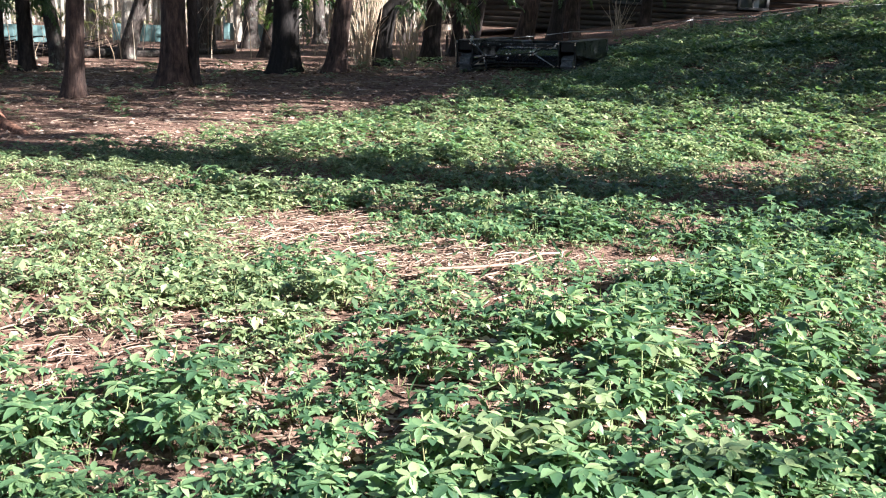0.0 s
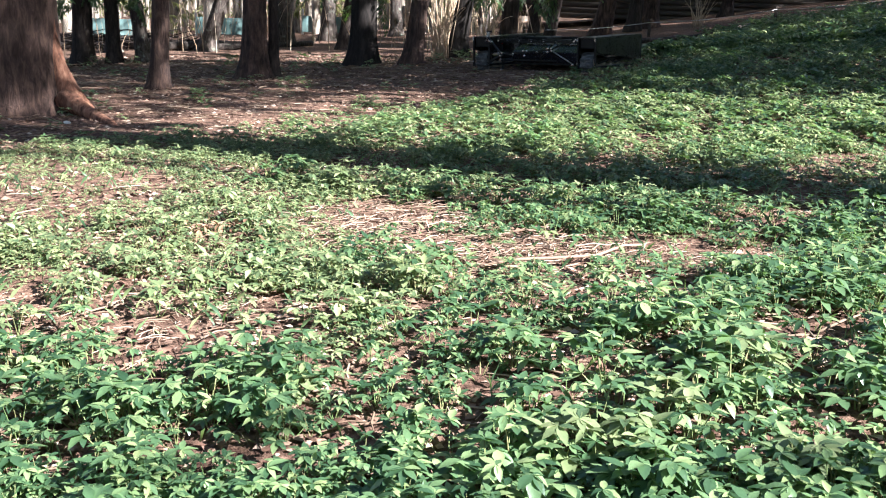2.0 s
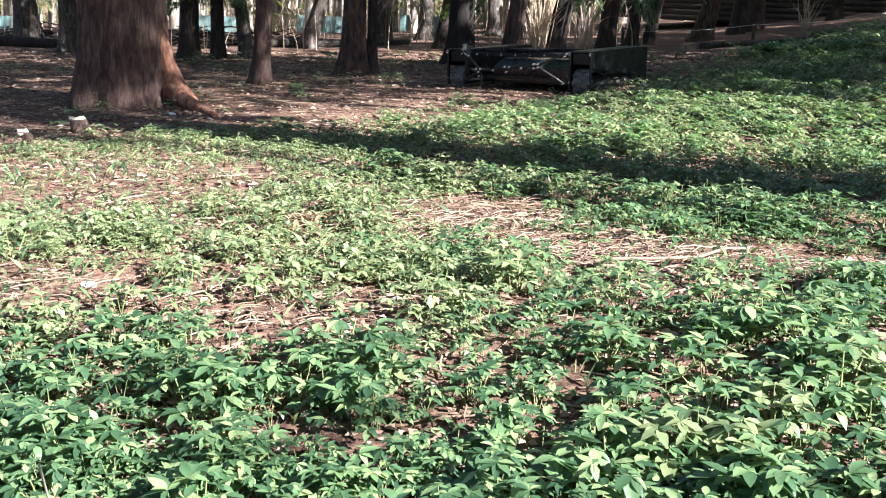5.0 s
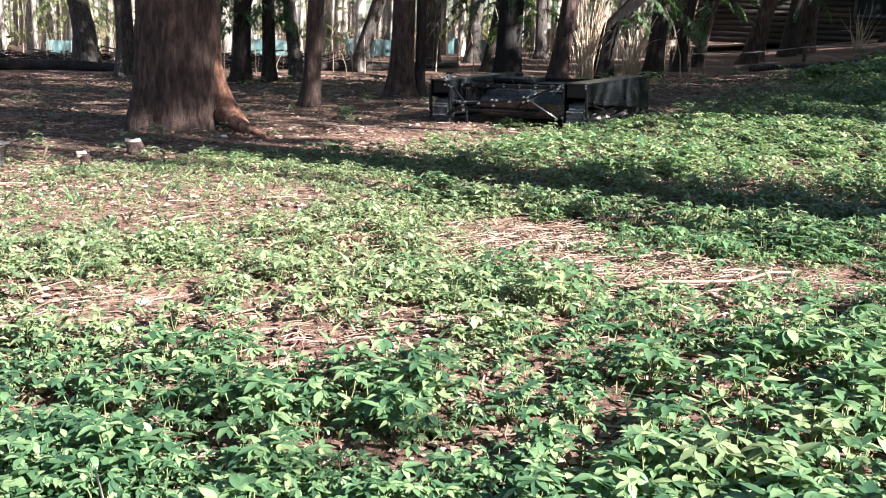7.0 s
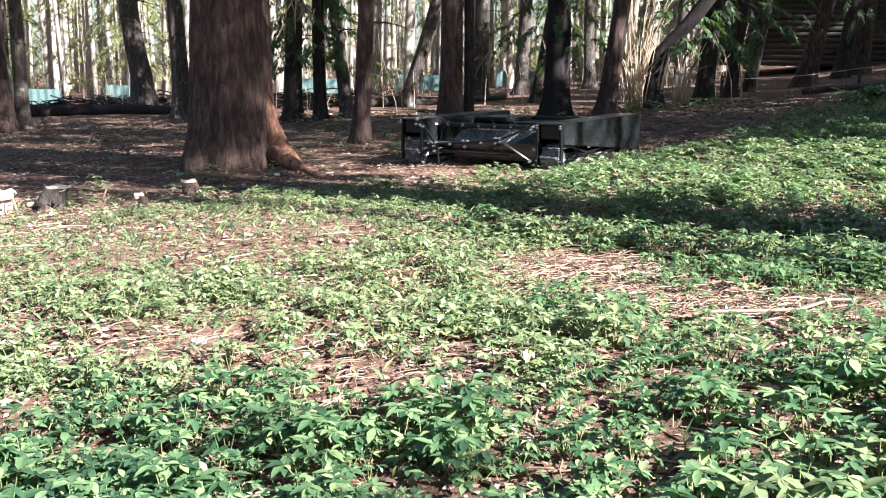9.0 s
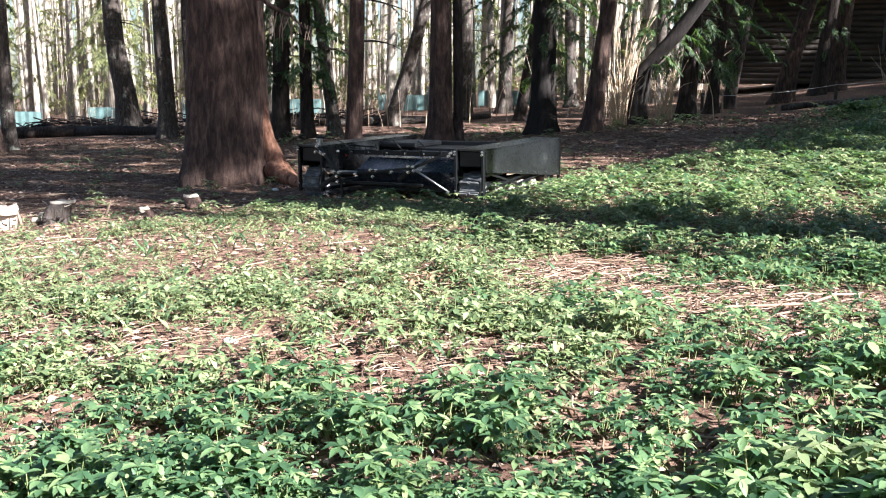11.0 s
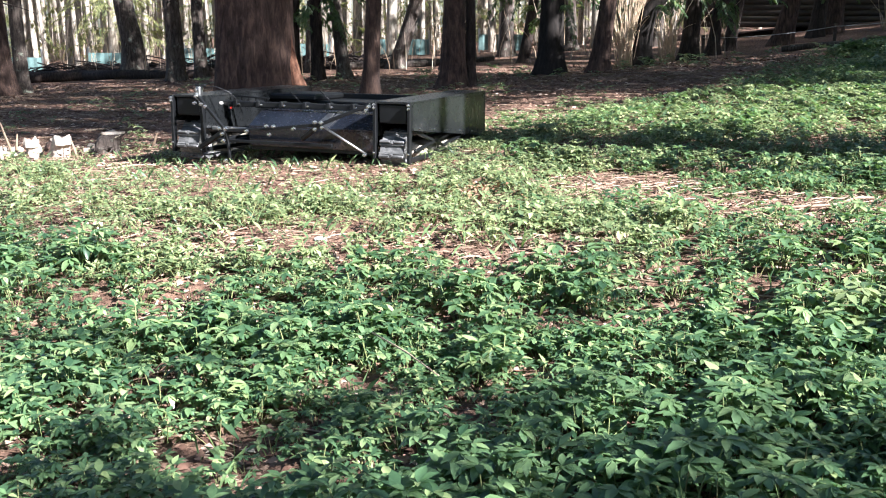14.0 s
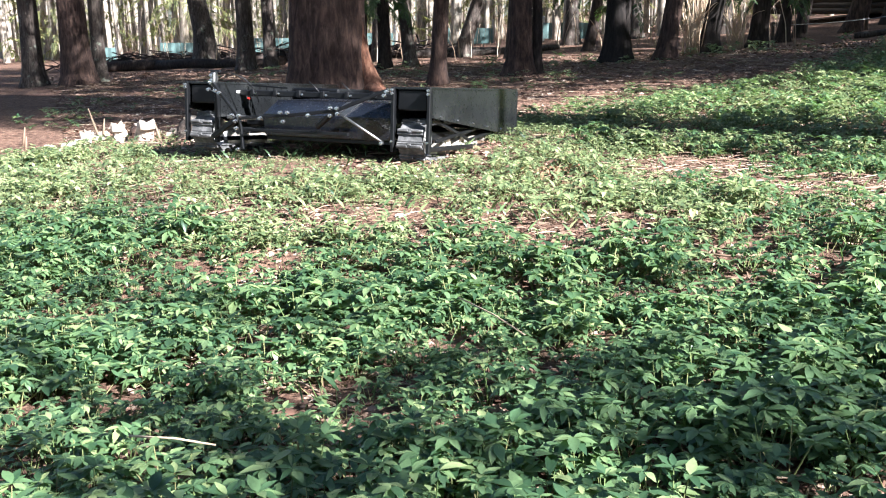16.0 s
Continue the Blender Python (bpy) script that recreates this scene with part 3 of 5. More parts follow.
def build_brush(seed=9):
    """A dark bank of old brushwood under the far trees."""
    r = np.random.RandomState(seed)
    pieces = []
    for i in range(900):
        s = r.uniform(0, 1)
        x, y = -27 + 15 * s + r.normal(0, 0.6), 31.5 + 1.5 * math.sin(3 * s) + r.normal(0, 0.7)
        z = gz(x, y) + abs(r.normal(0, 0.2))
        a, ln, t = r.uniform(0, 6.28), r.uniform(0.5, 2.0), r.uniform(-0.3, 0.4)
        d = np.array([math.cos(a) * ln, math.sin(a) * ln * 0.6, t * ln])
        p = np.array([x, y, z])
        pieces.append(tube_arrays([p - d / 2, p + np.array([0, 0, 0.06]), p + d / 2], [0.028, 0.024, 0.01], 4, False))
    tagged(part("brushwood", tri_mesh("brushwood", *joined(pieces), BARK_DARK), BARK_DARK), "dark bank of old brushwood under the far trees", "brushwood", kind="stuff")


build_brush()
build_bush(-2.05, 25.0, 46, 3.4, 1, "pale bare bush of many upright shoots between dark trunks")
build_bush(-0.9, 27.2, 30, 2.2, 2, "tangled bare bush with arching pale shoots")
build_bush(7.0, 38.0, 22, 1.8, 3, "sparse bare bush in front of the log house")


# ---- log house, rope, fence ----
def build_house():
    x0, x1, y0 = 0.4, 26.0, 49.0
    z0 = gz(10, y0) - 0.5
    h = empty("house", pose(0, 0, 0))
    tagged(h, "dark weathered log house behind the trees", "house")
    wall = part("wall", box((x0, y0 + 0.1, z0), (x1, y0 + 9.0, z0 + 4.6), 0.02), LOG_WALL, h)
    for i in range(17):
        z = z0 + 0.14 + 0.27 * i
        for a, b in ((x0 - 0.35, 8.6), (10.2, 15.0), (16.6, x1 + 0.35)) if 5 <= i <= 10 else ((x0 - 0.35, x1 + 0.35),):
            tube("log", [(a, y0, z), ((a + b) / 2, y0 + 0.01, z + 0.01), (b, y0, z)], [0.145, 0.14, 0.145], LOG_WALL, wall, 8)
    for a, b in ((8.6, 10.2), (15.0, 16.6)):
        w = part("window", box((a + 0.1, y0 - 0.02, z0 + 1.55), (b - 0.1, y0 + 0.06, z0 + 2.95), 0.0), GLASS, h)
        for lo, hi in (((a, y0 - 0.16, z0 + 1.45), (a + 0.14, y0, z0 + 3.05)), ((b - 0.14, y0 - 0.16, z0 + 1.45), (b, y0, z0 + 3.05)), ((a + 0.14, y0 - 0.16, z0 + 2.93), (b - 0.14, y0, z0 + 3.05)), ((a + 0.14, y0 - 0.2, z0 + 1.43), (b - 0.14, y0, z0 + 1.56)), (((a + b) / 2 - 0.04, y0 - 0.1, z0 + 1.56), ((a + b) / 2 + 0.04, y0 - 0.02, z0 + 2.93))):
            part("frame", box(lo, hi, 0.01), ROOF, w, "grey weathered window frame")
    bm = bmesh.new()
    v = [bm.verts.new(c) for c in ((x0 - 0.8, y0 - 1.0, z0 + 4.4), (x1 + 0.8, y0 - 1.0, z0 + 4.4), (x1 + 0.8, y0 + 4.6, z0 + 7.6), (x0 - 0.8, y0 + 4.6, z0 + 7.6), (x0 - 0.8, y0 + 10.2, z0 + 4.4), (x1 + 0.8, y0 + 10.2, z0 + 4.4))]
    lowv = [bm.verts.new(c.co - Vector((0, 0, 0.18))) for c in v]
    for f in ((0, 1, 2, 3), (3, 2, 5, 4)):
        bm.faces.new([v[k] for k in f])
        bm.faces.new([lowv[k] for k in reversed(f)])
    for a, b in ((0, 1), (1, 2), (2, 5), (5, 4), (4, 3), (3, 0)):
        bm.faces.new((v[a], lowv[a], lowv[b], v[b]))
    part("roof", bm, ROOF, h)


def build_rope():
    posts = [(0.2, 33.0), (4.6, 34.2), (9.0, 34.6), (13.4, 34.2), (18.0, 33.4)]
    f = empty("rope_barrier", pose(0, 0, 0))
    tagged(f, "pale twisted rope strung between low posts along the slope", "rope barrier")
    for x, y in posts:
        part("post", box((x - 0.05, y - 0.05, gz(x, y) - 0.3), (x + 0.05, y + 0.05, gz(x, y) + 0.6), 0.01), LOG_WALL, f)
    for (ax, ay), (bx, by) in zip(posts, posts[1:]):
        pts = []
        for s in np.linspace(0, 1, 12):
            x, y = ax + (bx - ax) * s, ay + (by - ay) * s
            pts.append((x, y - 0.07, (1 - s) * gz(ax, ay) + s * gz(bx, by) + 0.5 - 0.4 * s * (1 - s)))
        tube("rope", pts, [0.010 if k % 2 else 0.006 for k in range(12)], PAINT_WHITE, f, 6)


def build_fence():
    f = empty("fence", pose(0, 0, 0))
    tagged(f, "teal sheet-metal fence far behind the trunks", "fence")
    pts = [(-46 + 2.4 * i, 38.0 + 0.42 * i) for i in range(17)]
    for i, (x, y) in enumerate(pts):
        z = gz(x, y)
        part("post", box((x - 0.05, y - 0.05, z - 0.2), (x + 0.05, y + 0.05, z + 1.15), 0.01), STEEL, f)
        if i < 5 or i % 2 == 0 or i == len(pts) - 1:
            continue
        bx, by = pts[i + 1]
        bm = bmesh.new()
        n = 12
        row = []
        for k in range(n + 1):
            s = k / n
            off = 0.03 if k % 2 else 0.0
            px, py = x + (bx - x) * s, y + (by - y) * s - 0.07 - off
            row.append((bm.verts.new((px, py, z + 0.1)), bm.verts.new((px, py, z + 0.85)), bm.verts.new((px, py + 0.012, z + 0.1)), bm.verts.new((px, py + 0.012, z + 0.85))))
        for p, q in zip(row, row[1:]):
            bm.faces.new((p[0], q[0], q[1], p[1]))
            bm.faces.new((q[2], p[2], p[3], q[3]))
            bm.faces.new((p[1], q[1], q[3], p[3]))
        part("panel", bm, TEAL, f)


build_house()
build_rope()
build_fence()


# ---- logs, stumps, sticks ----
def log_thing(name, pts, radii, mat, label, category, sides=10):
    ob = part(name, tri_mesh(name, *tube_arrays(pts, radii, sides), mat, True), mat)
    return tagged(ob, label, category)


def stump_arrays(dia, h, seed, rough, lean=0.0):
    """A short trunk that keeps its girth up to the cut."""
    v, t = trunk_arrays(dia, h, (0, 0), 0, 1.3, 4, seed, 10, 16, rough)
    z = np.clip(v[:, 2], 0, h)
    v[:, :2] = v[:, :2] * (0.9 / (1 - 0.75 * (z / h) ** 1.1))[:, None]
    v[:, 0] += lean * z
    return v, t


def build_stump(x, y, dia, h, seed, label, bark=BARK):
    v, t = stump_arrays(dia, h, seed, 0.06)
    s = empty("stump", pose(x, y, gz(x, y)))
    tagged(s, label, "stump", "cut stumps")
    part("bark", tri_mesh("bark", v, t, bark, True), bark, s)
    a = np.linspace(0, 2 * math.pi, 16, endpoint=False)
    top = v[-16:] * np.array([0.97, 0.97, 1]) + np.array([0, 0, 0.012])
    top[:, 2] += 0.02 * np.sin(a * 3 + seed)
    c = np.concatenate([top, [top.mean(0) + np.array([0, 0, 0.01])], top - np.array([0, 0, 0.03])])
    tr = [(16, j, (j + 1) % 16) for j in range(16)] + [(j, 17 + j, 17 + (j + 1) % 16) for j in range(16)] + [(j, 17 + (j + 1) % 16, (j + 1) % 16) for j in range(16)]
    part("cut_face", tri_mesh("cut_face", c, tr, WOOD_CUT), WOOD_CUT, s, "pale sawn wood")


def build_wood():
    build_stump(-7.57, 9.15, 0.3, 0.25, 1, "pale barkless cut stump in the litter", BARK_GREY)
    build_stump(-8.6, 9.55, 0.22, 0.14, 2, "low pale cut stump beside wood chips")
    build_stump(-6.25, 9.15, 0.12, 0.16, 3, "thin cut stump in the litter")
    build_stump(-6.3, 10.2, 0.2, 0.16, 4, "small grey stump before the great tree")
    r = np.random.RandomState(3)
    for i in range(12):
        x, y = -8.5 + r.normal(0, 0.45), 9.1 + r.normal(0, 0.4)
        z, a, ln = gz(x, y), r.uniform(0, 6.28), r.uniform(0.08, 0.26)
        bm = bmesh.new()
        add_box(bm, (-ln / 2, -0.05, 0), (ln / 2, 0.05, 0.06), pose(x, y, z + 0.01, r.uniform(-15, 15), r.uniform(-20, 20), math.degrees(a)), 0.012)
        tagged(part("wood_chunk", bm, WOOD_CUT), "pale split wood chunk lying on the litter", "wood chunk", "split wood chunks")
    for x, y, dia, hh, k in ((-8.45, 9.0, 0.17, 0.17, 5), (-8.08, 8.95, 0.22, 0.2, 6), (-8.75, 8.7, 0.13, 0.1, 7)):
        b = empty("broken_stump", pose(x, y, gz(x, y)))
        tagged(b, "bright broken stump with a jagged splintered top", "stump", "broken stumps")
        v, t = stump_arrays(dia, hh, k, 0.08, 0.15)
        part("block", tri_mesh("block", v, t, WOOD_CUT, True), WOOD_CUT, b)
        rim = v[-16:].copy()
        low = rim - np.array([0, 0, 0.03])
        rim[:, 2] += 0.035 + 0.05 * np.abs(np.sin(np.arange(16) * 0.7 + k)) ** 3 + 0.02 * np.sin(np.arange(16) * 2.3 + k)
        mid = rim.mean(0) + np.array([0.0, 0.0, -0.01])
        tr = [(16, q, (q + 1) % 16) for q in range(16)] + [(q, 17 + q, 17 + (q + 1) % 16) for q in range(16)] + [(q, 17 + (q + 1) % 16, (q + 1) % 16) for q in range(16)]
        c = rim[:, :2].mean(0)
        ring = np.concatenate([rim, [mid], low])
        ring[:, :2] = c + (ring[:, :2] - c) * 1.02
        part("splintered_top", tri_mesh("splintered_top", ring, tr, WOOD_CUT), WOOD_CUT, b, "bright broken wood")
    for i, (x, y, h, lx) in enumerate(((-9.0, 9.3, 0.55, -0.2), (-8.75, 9.0, 0.4, 0.08), (-9.7, 8.6, 0.35, 0.1), (-7.7, 8.8, 0.3, -0.1), (-9.3, 8.2, 0.25, 0.05), (-7.2, 9.6, 0.28, 0.15))):
        z = gz(x, y)
        log_thing("broken_stake", [(x, y, z - 0.05), (x + lx * 0.5, y, z + h * 0.4), (x + lx * 0.8, y, z + h * 0.75)], [0.02, 0.016, 0.006], TWIG, "short broken pale stake upright in the litter", "stake", 6)
    for a, b, rad, m, label in (
        ((-11.8, 30.0), (-8.2, 31.5), 0.16, BARK_GREY, "fallen grey log among the far trunks"), ((-12.5, 33.0), (-7.0, 32.4), 0.13, BARK_GREY, "fallen mossy log on the wood's floor"),
        ((-22.0, 30.0), (-16.0, 28.6), 0.2, BARK_DARK, "dark fallen log on a low bank"), ((-25.0, 29.0), (-18.0, 31.5), 0.22, BARK_DARK, "dark fallen log on a low bank"),
        ((6.0, 31.5), (11.5, 33.0), 0.13, BARK_GREY, "weathered log lying along the slope"), ((2.5, 30.2), (6.2, 31.0), 0.1, BARK_GREY, "weathered log lying along the slope")):
        p = [(a[0] + (b[0] - a[0]) * s, a[1] + (b[1] - a[1]) * s, gz(a[0] + (b[0] - a[0]) * s, a[1] + (b[1] - a[1]) * s) + rad * 0.7 + 0.04 * math.sin(7 * s)) for s in (0, 0.25, 0.5, 0.75, 1)]
        log_thing("fallen_log", p, [rad, rad * 0.97, rad * 0.9, rad * 0.85, rad * 0.7], m, label, "log")

    def stick(pts, r0, r1, mat, label, lift=0.03):
        p = [(x, y, gz(x, y) + lift + dz) for x, y, dz in pts]
        log_thing("stick", p, np.linspace(r0, r1, len(p)), mat, label, "stick", 6)

    stick([(-0.3, 5.52, 0.0), (-0.1, 5.62, 0.02), (0.15, 5.6, 0.03), (0.42, 5.66, 0.03), (0.6, 5.85, 0.05), (0.75, 5.95, 0.03)], 0.014, 0.007, STRAW, "pale bleached stick lying across dry stalks")
    stick([(-0.75, 5.7, 0.0), (-0.4, 5.55, 0.01), (-0.05, 5.5, 0.0)], 0.014, 0.008, STRAW, "pale bleached stick lying across dry stalks")
    stick([(-1.91, 2.52, 0.17), (-1.66, 2.20, 0.19), (-1.48, 1.99, 0.17)], 0.004, 0.003, PALE_STEM, "thin pale dry stem lying over the green leaves")
    stick([(-2.48, 0.84, 0.17), (-2.31, 0.83, 0.18), (-2.18, 0.85, 0.16)], 0.004, 0.003, PALE_STEM, "thin pale dry stem lying over the green leaves")
    stick([(-0.95, 3.75, 0.0), (-0.75, 3.62, 0.01), (-0.55, 3.66, 0.0)], 0.007, 0.005, TWIG, "thin grey twig on bare soil")
    stick([(1.3, 4.2, 0.0), (1.45, 4.32, 0.02), (1.6, 4.5, 0.0)], 0.008, 0.005, TWIG, "thin grey twig on bare soil")
    stick([(-2.3, 4.9, 0.0), (-1.9, 4.75, 0.02), (-1.5, 4.8, 0.0)], 0.009, 0.005, STRAW, "dry stalk on bare soil")
    for x, y, s, label, mat in ((-2.95, 4.6, 0.04, "crumpled white paper scrap on the soil", PAINT_WHITE), (-3.55, 5.4, 0.03, "small pale stone half hidden by leaves", WOOD_CUT), (-2.65, 2.55, 0.06, "curled orange-brown dead leaf among green leaves", RUST), (-7.0, 11.0, 0.06, "pale stone on the forest litter", WOOD_CUT), (-6.1, 12.2, 0.045, "grey stone on the forest litter", PAINT_WHITE)):
        bm = bmesh.new()
        bmesh.ops.create_icosphere(bm, subdivisions=2, radius=s)
        for v in bm.verts:
            v.co = Vector((v.co.x * 1.2, v.co.y * 0.9, v.co.z * 0.55)) * (1 + 0.35 * noise.noise(v.co * 22))
            v.co += Vector((x, y, gz(x, y) + s * 0.4))
        tagged(part("paper_scrap" if "paper" in label else ("dead_leaf" if "leaf among" in label else "stone"), bm, mat), label, "paper" if "paper" in label else ("leaf" if "leaf among" in label else "stone"))


build_wood()


# ---- herbs and litter ----
def inside(x, y, patches):
    k = np.ones_like(x)
    for px, py, rx, ry, s in patches:
        k = k * (1 - s * np.exp(-(((x - px) / (1.08 * rx)) ** 2 + ((y - py) / (1.08 * ry)) ** 2) ** 1.7))
    return k


BARE = (
    # straw beds and the sunlit bare ground
    (-1.1, 7.0, 0.55, 0.75, 0.97), (-0.45, 6.1, 0.72, 0.5, 0.97), (0.45, 5.85, 0.85, 0.32, 0.92), (-0.2, 5.5, 0.5, 0.22, 0.9), (1.35, 5.95, 0.5, 0.25, 0.8), (-1.65, 4.2, 0.55, 0.62, 0.97),
    (-1.65, 8.8, 0.7, 0.42, 0.93), (-2.5, 8.9, 0.6, 0.3, 0.7), (1.3, 4.15, 0.36, 0.36, 0.95), (1.12, 3.45, 0.2, 0.25, 0.9), (-0.74, 3.77, 0.16, 0.22, 0.9), (-0.35, 3.33, 0.22, 0.17, 0.8),
    (0.2, 3.5, 0.32, 0.12, 0.8), (0.5, 2.85, 0.3, 0.1, 0.8), (-1.12, 3.02, 0.25, 0.14, 0.85), (-1.08, 4.6, 0.25, 0.16, 0.8), (0.55, 4.75, 0.3, 0.14, 0.7), (1.95, 4.6, 0.3, 0.16, 0.7),
    # trodden ground
    (-3.3, 4.45, 0.5, 0.42, 0.88), (-2.4, 4.65, 0.45, 0.36, 0.85), (-2.45, 4.1, 0.45, 0.14, 0.6), (-4.5, 4.6, 0.75, 0.45, 0.85), (-5.6, 4.9, 0.6, 0.4, 0.7), (-5.2, 7.6, 1.1, 0.4, 0.6), (-3.5, 7.95, 0.6, 0.3, 0.6), (-6.6, 6.3, 0.9, 0.5, 0.6), (-3.9, 6.2, 0.4, 0.22, 0.5), (-2.95, 6.1, 0.3, 0.2, 0.5),
    # gaps in the near bed
    (-2.76, 2.37, 0.18, 0.2, 0.9), (-2.98, 1.78, 0.14, 0.26, 0.85), (-2.24, 1.68, 0.22, 0.22, 0.85), (-0.5, 3.15, 0.2, 0.1, 0.7), (-1.27, 2.98, 0.25, 0.12, 0.8), (-0.95, 1.4, 0.12, 0.22, 0.8), (-1.9, 1.5, 0.16, 0.2, 0.8), (-3.4, 3.0, 0.2, 0.12, 0.7), (-1.95, 2.3, 0.2, 0.12, 0.7))


def edge_y(x):
    return np.interp(x, (-30, -6.7, -5.3, -4.2, -2.7, -0.8, 0.4, 3, 8, 30), (5.5, 8.3, 9.9, 11.9, 13.5, 15.0, 17.8, 25, 36, 52))


def density(x, y):
    e = np.clip((edge_y(x) + 0.5 * np.sin(x * 2.1) + 0.3 * np.sin(x * 5.3 + y) - y) / np.where(x > 0, 4.0, 0.9), 0, 1)
    left = np.clip((x + 1.2 + 0.8) / 1.5, 0, 1)
    mid = 1 - 0.15 * (1 - left) * np.clip((y - 3.6) / 1.0, 0, 1)
    wave = np.where(y < 3.4, 0.9, 0.78) + np.where(y < 3.4, 0.12, 0.3) * np.sin(x * 2.7 + 1.3 * np.sin(y * 1.9)) * np.sin(y * 3.1 + 1.1 * np.sin(x * 2.2))
    tuft = np.where(y > 3.5, 0.3 + 1.05 * clump(x, y), 0.75 + 0.35 * clump(x, y))
    return np.maximum(e * mid * wave * tuft * inside(x, y, BARE), 0.012 * (y < 24))


def clump(x, y):
    """Herbs grow in tufts about half a metre across."""
    a = np.sin(x * 6.1 + 2.0 * np.sin(y * 3.7)) * np.sin(y * 6.7 + 2.0 * np.sin(x * 4.1))
    return np.clip(0.5 + 0.5 * a + 0.25 * np.sin(x * 2.3 - y * 1.7), 0, 1)


def height_of(x, y):
    """Herbs stand taller in the near and sunny beds than on the trodden ground."""
    low = np.clip((-x - 0.9) / 1.0, 0, 1) * np.clip((y - 3.6) / 0.9, 0, 1)
    back = np.clip((y - 4.4) / 1.2, 0, 1) * (1 - low)
    trod = np.exp(-(((x + 4.4) / 1.9) ** 2 + ((y - 7.2) / 1.7) ** 2) ** 2)
    return (1.0 - 0.14 * low - 0.22 * back) * (1 - 0.45 * trod) * (0.8 + 0.2 * np.clip((y - 2.2) / 1.6, 0, 1))


def trampled(x, y):
    """Herbs stay low along the way of the machine."""
    px, py = (1.6, -0.5, -1.9, -2.9, -3.8, -4.3, -4.8), (20.6, 18.3, 15.6, 13.7, 11.8, 9.2, 6.6)
    d = np.full(np.shape(x), 99.0)
    for k in range(6):
        ax, ay, bx, by = px[k], py[k], px[k + 1], py[k + 1]
        u = np.clip(((x - ax) * (bx - ax) + (y - ay) * (by - ay)) / ((bx - ax) ** 2 + (by - ay) ** 2), 0, 1)
        d = np.minimum(d, np.hypot(x - ax - u * (bx - ax), y - ay - u * (by - ay)))
    low = 1 - np.clip((d - 1.3) / 0.9, 0, 1)
    return 1 - 0.38 * low * np.clip((y - 5.9) / 0.9, 0, 1)


def leaflet(length, width, fold, droop, fine):
    """A pointed oval leaflet, folded along its midrib and drooping to its tip."""
    if fine == "flat":
        V = np.array([[0, 0, 0], [0.5 * width, 0.42 * length, fold * width - 0.17 * droop * length], [0, length, -droop * length], [-0.5 * width, 0.42 * length, fold * width - 0.17 * droop * length]])
        return V, np.array([(0, 1, 2), (0, 2, 3)])
    s = np.array([0, 0.22, 0.48, 0.76, 1.0]) if fine else np.array([0, 0.45, 1.0])
    ws = np.array([0.36, 0.5, 0.33]) if fine else np.array([0.5])
    n = len(s)
    mid = np.stack([0 * s, s * length, -droop * length * s * s], 1)
    sd = np.stack([ws * width, s[1:-1] * length * 0.96, mid[1:-1, 2] + fold * ws * width * 2], 1)
    V = np.concatenate([mid, sd, sd * np.array([-1, 1, 1])])
    T = []
    for base, flip in ((n, False), (2 * n - 2, True)):
        rim = [0] + [base + k for k in range(n - 2)] + [n - 1]
        for k in range(n - 1):
            q = [(k, rim[k], rim[k + 1])] if k else []
            q += [(k, rim[k + 1], k + 1)] if k < n - 2 else []
            T += [t[::-1] if flip else t for t in q]
    return V, np.array(T)


def turned(V, az, tilt, at):
    c, s = math.cos(tilt), math.sin(tilt)
    W = np.stack([V[:, 0], V[:, 1] * c - V[:, 2] * s, V[:, 1] * s + V[:, 2] * c], 1)
    c, s = math.cos(az), math.sin(az)
    return np.stack([W[:, 0] * c - W[:, 1] * s, W[:, 0] * s + W[:, 1] * c, W[:, 2]], 1) + np.asarray(at)


def herb_leaf(r, az, h, reach, fine=True, n=None, big=1.0):
    """One compound leaf: arrays of its blade and of its stalk."""
    at = np.array([-math.sin(az) * reach, math.cos(az) * reach, h])
    n = n or r.choice([5, 7, 7])
    out = []
    tip = r.uniform(-0.3, 0.4)
    for k in range(n):
        a = az + (k - (n - 1) / 2) * (2 * 1.95 / (n - 1)) + r.uniform(-0.12, 0.12)
        q = abs(k - (n - 1) / 2) / ((n - 1) / 2)
        ln = big * r.uniform(0.05, 0.08) * (1.0 - 0.3 * q)
        V, T = leaflet(ln, ln * r.uniform(0.4, 0.52), r.uniform(0.04, 0.24), r.uniform(0.05, 0.3), fine)
        out.append((turned(V, a, tip + r.uniform(-0.4, 0.4), at), T))
    base = np.array([r.uniform(-0.012, 0.012), r.uniform(-0.012, 0.012), -0.02])
    return joined(out), tube_arrays([base, at], [0.0035, 0.002], 3, False)


def herb(seed, fine=True, count=None, big=1.0):
    r = np.random.RandomState(seed)
    n = count or r.randint(5, 9)
    blades, stalks = [], []
    for k in range(n):
        az = 2.4 * k + r.uniform(-0.4, 0.4)
        u = k / max(1, n - 1)
        b, s = herb_leaf(r, az, r.uniform(0.04, 0.09) + 0.10 * u, r.uniform(0.07, 0.14) * (1.1 - 0.75 * u), fine, None if fine is True else 5, big)
        blades.append(b)
        stalks.append(s)
    return blades, stalks


def sample(n, xr, yr, seed, gain=1.0):
    r = np.random.RandomState(seed)
    x, y = r.uniform(*xr, n), r.uniform(*yr, n)
    k = r.uniform(0, 1, n) < density(x, y) * gain
    return x[k], y[k], r


def visible(x, y, margin=0.8):
    """Whether ground lies in the fan that the walker looks over."""
    v = y + 1.9
    return (x < 0.5 * v + 0.4 + margin) & (x > -0.86 * v - 0.6 - margin)


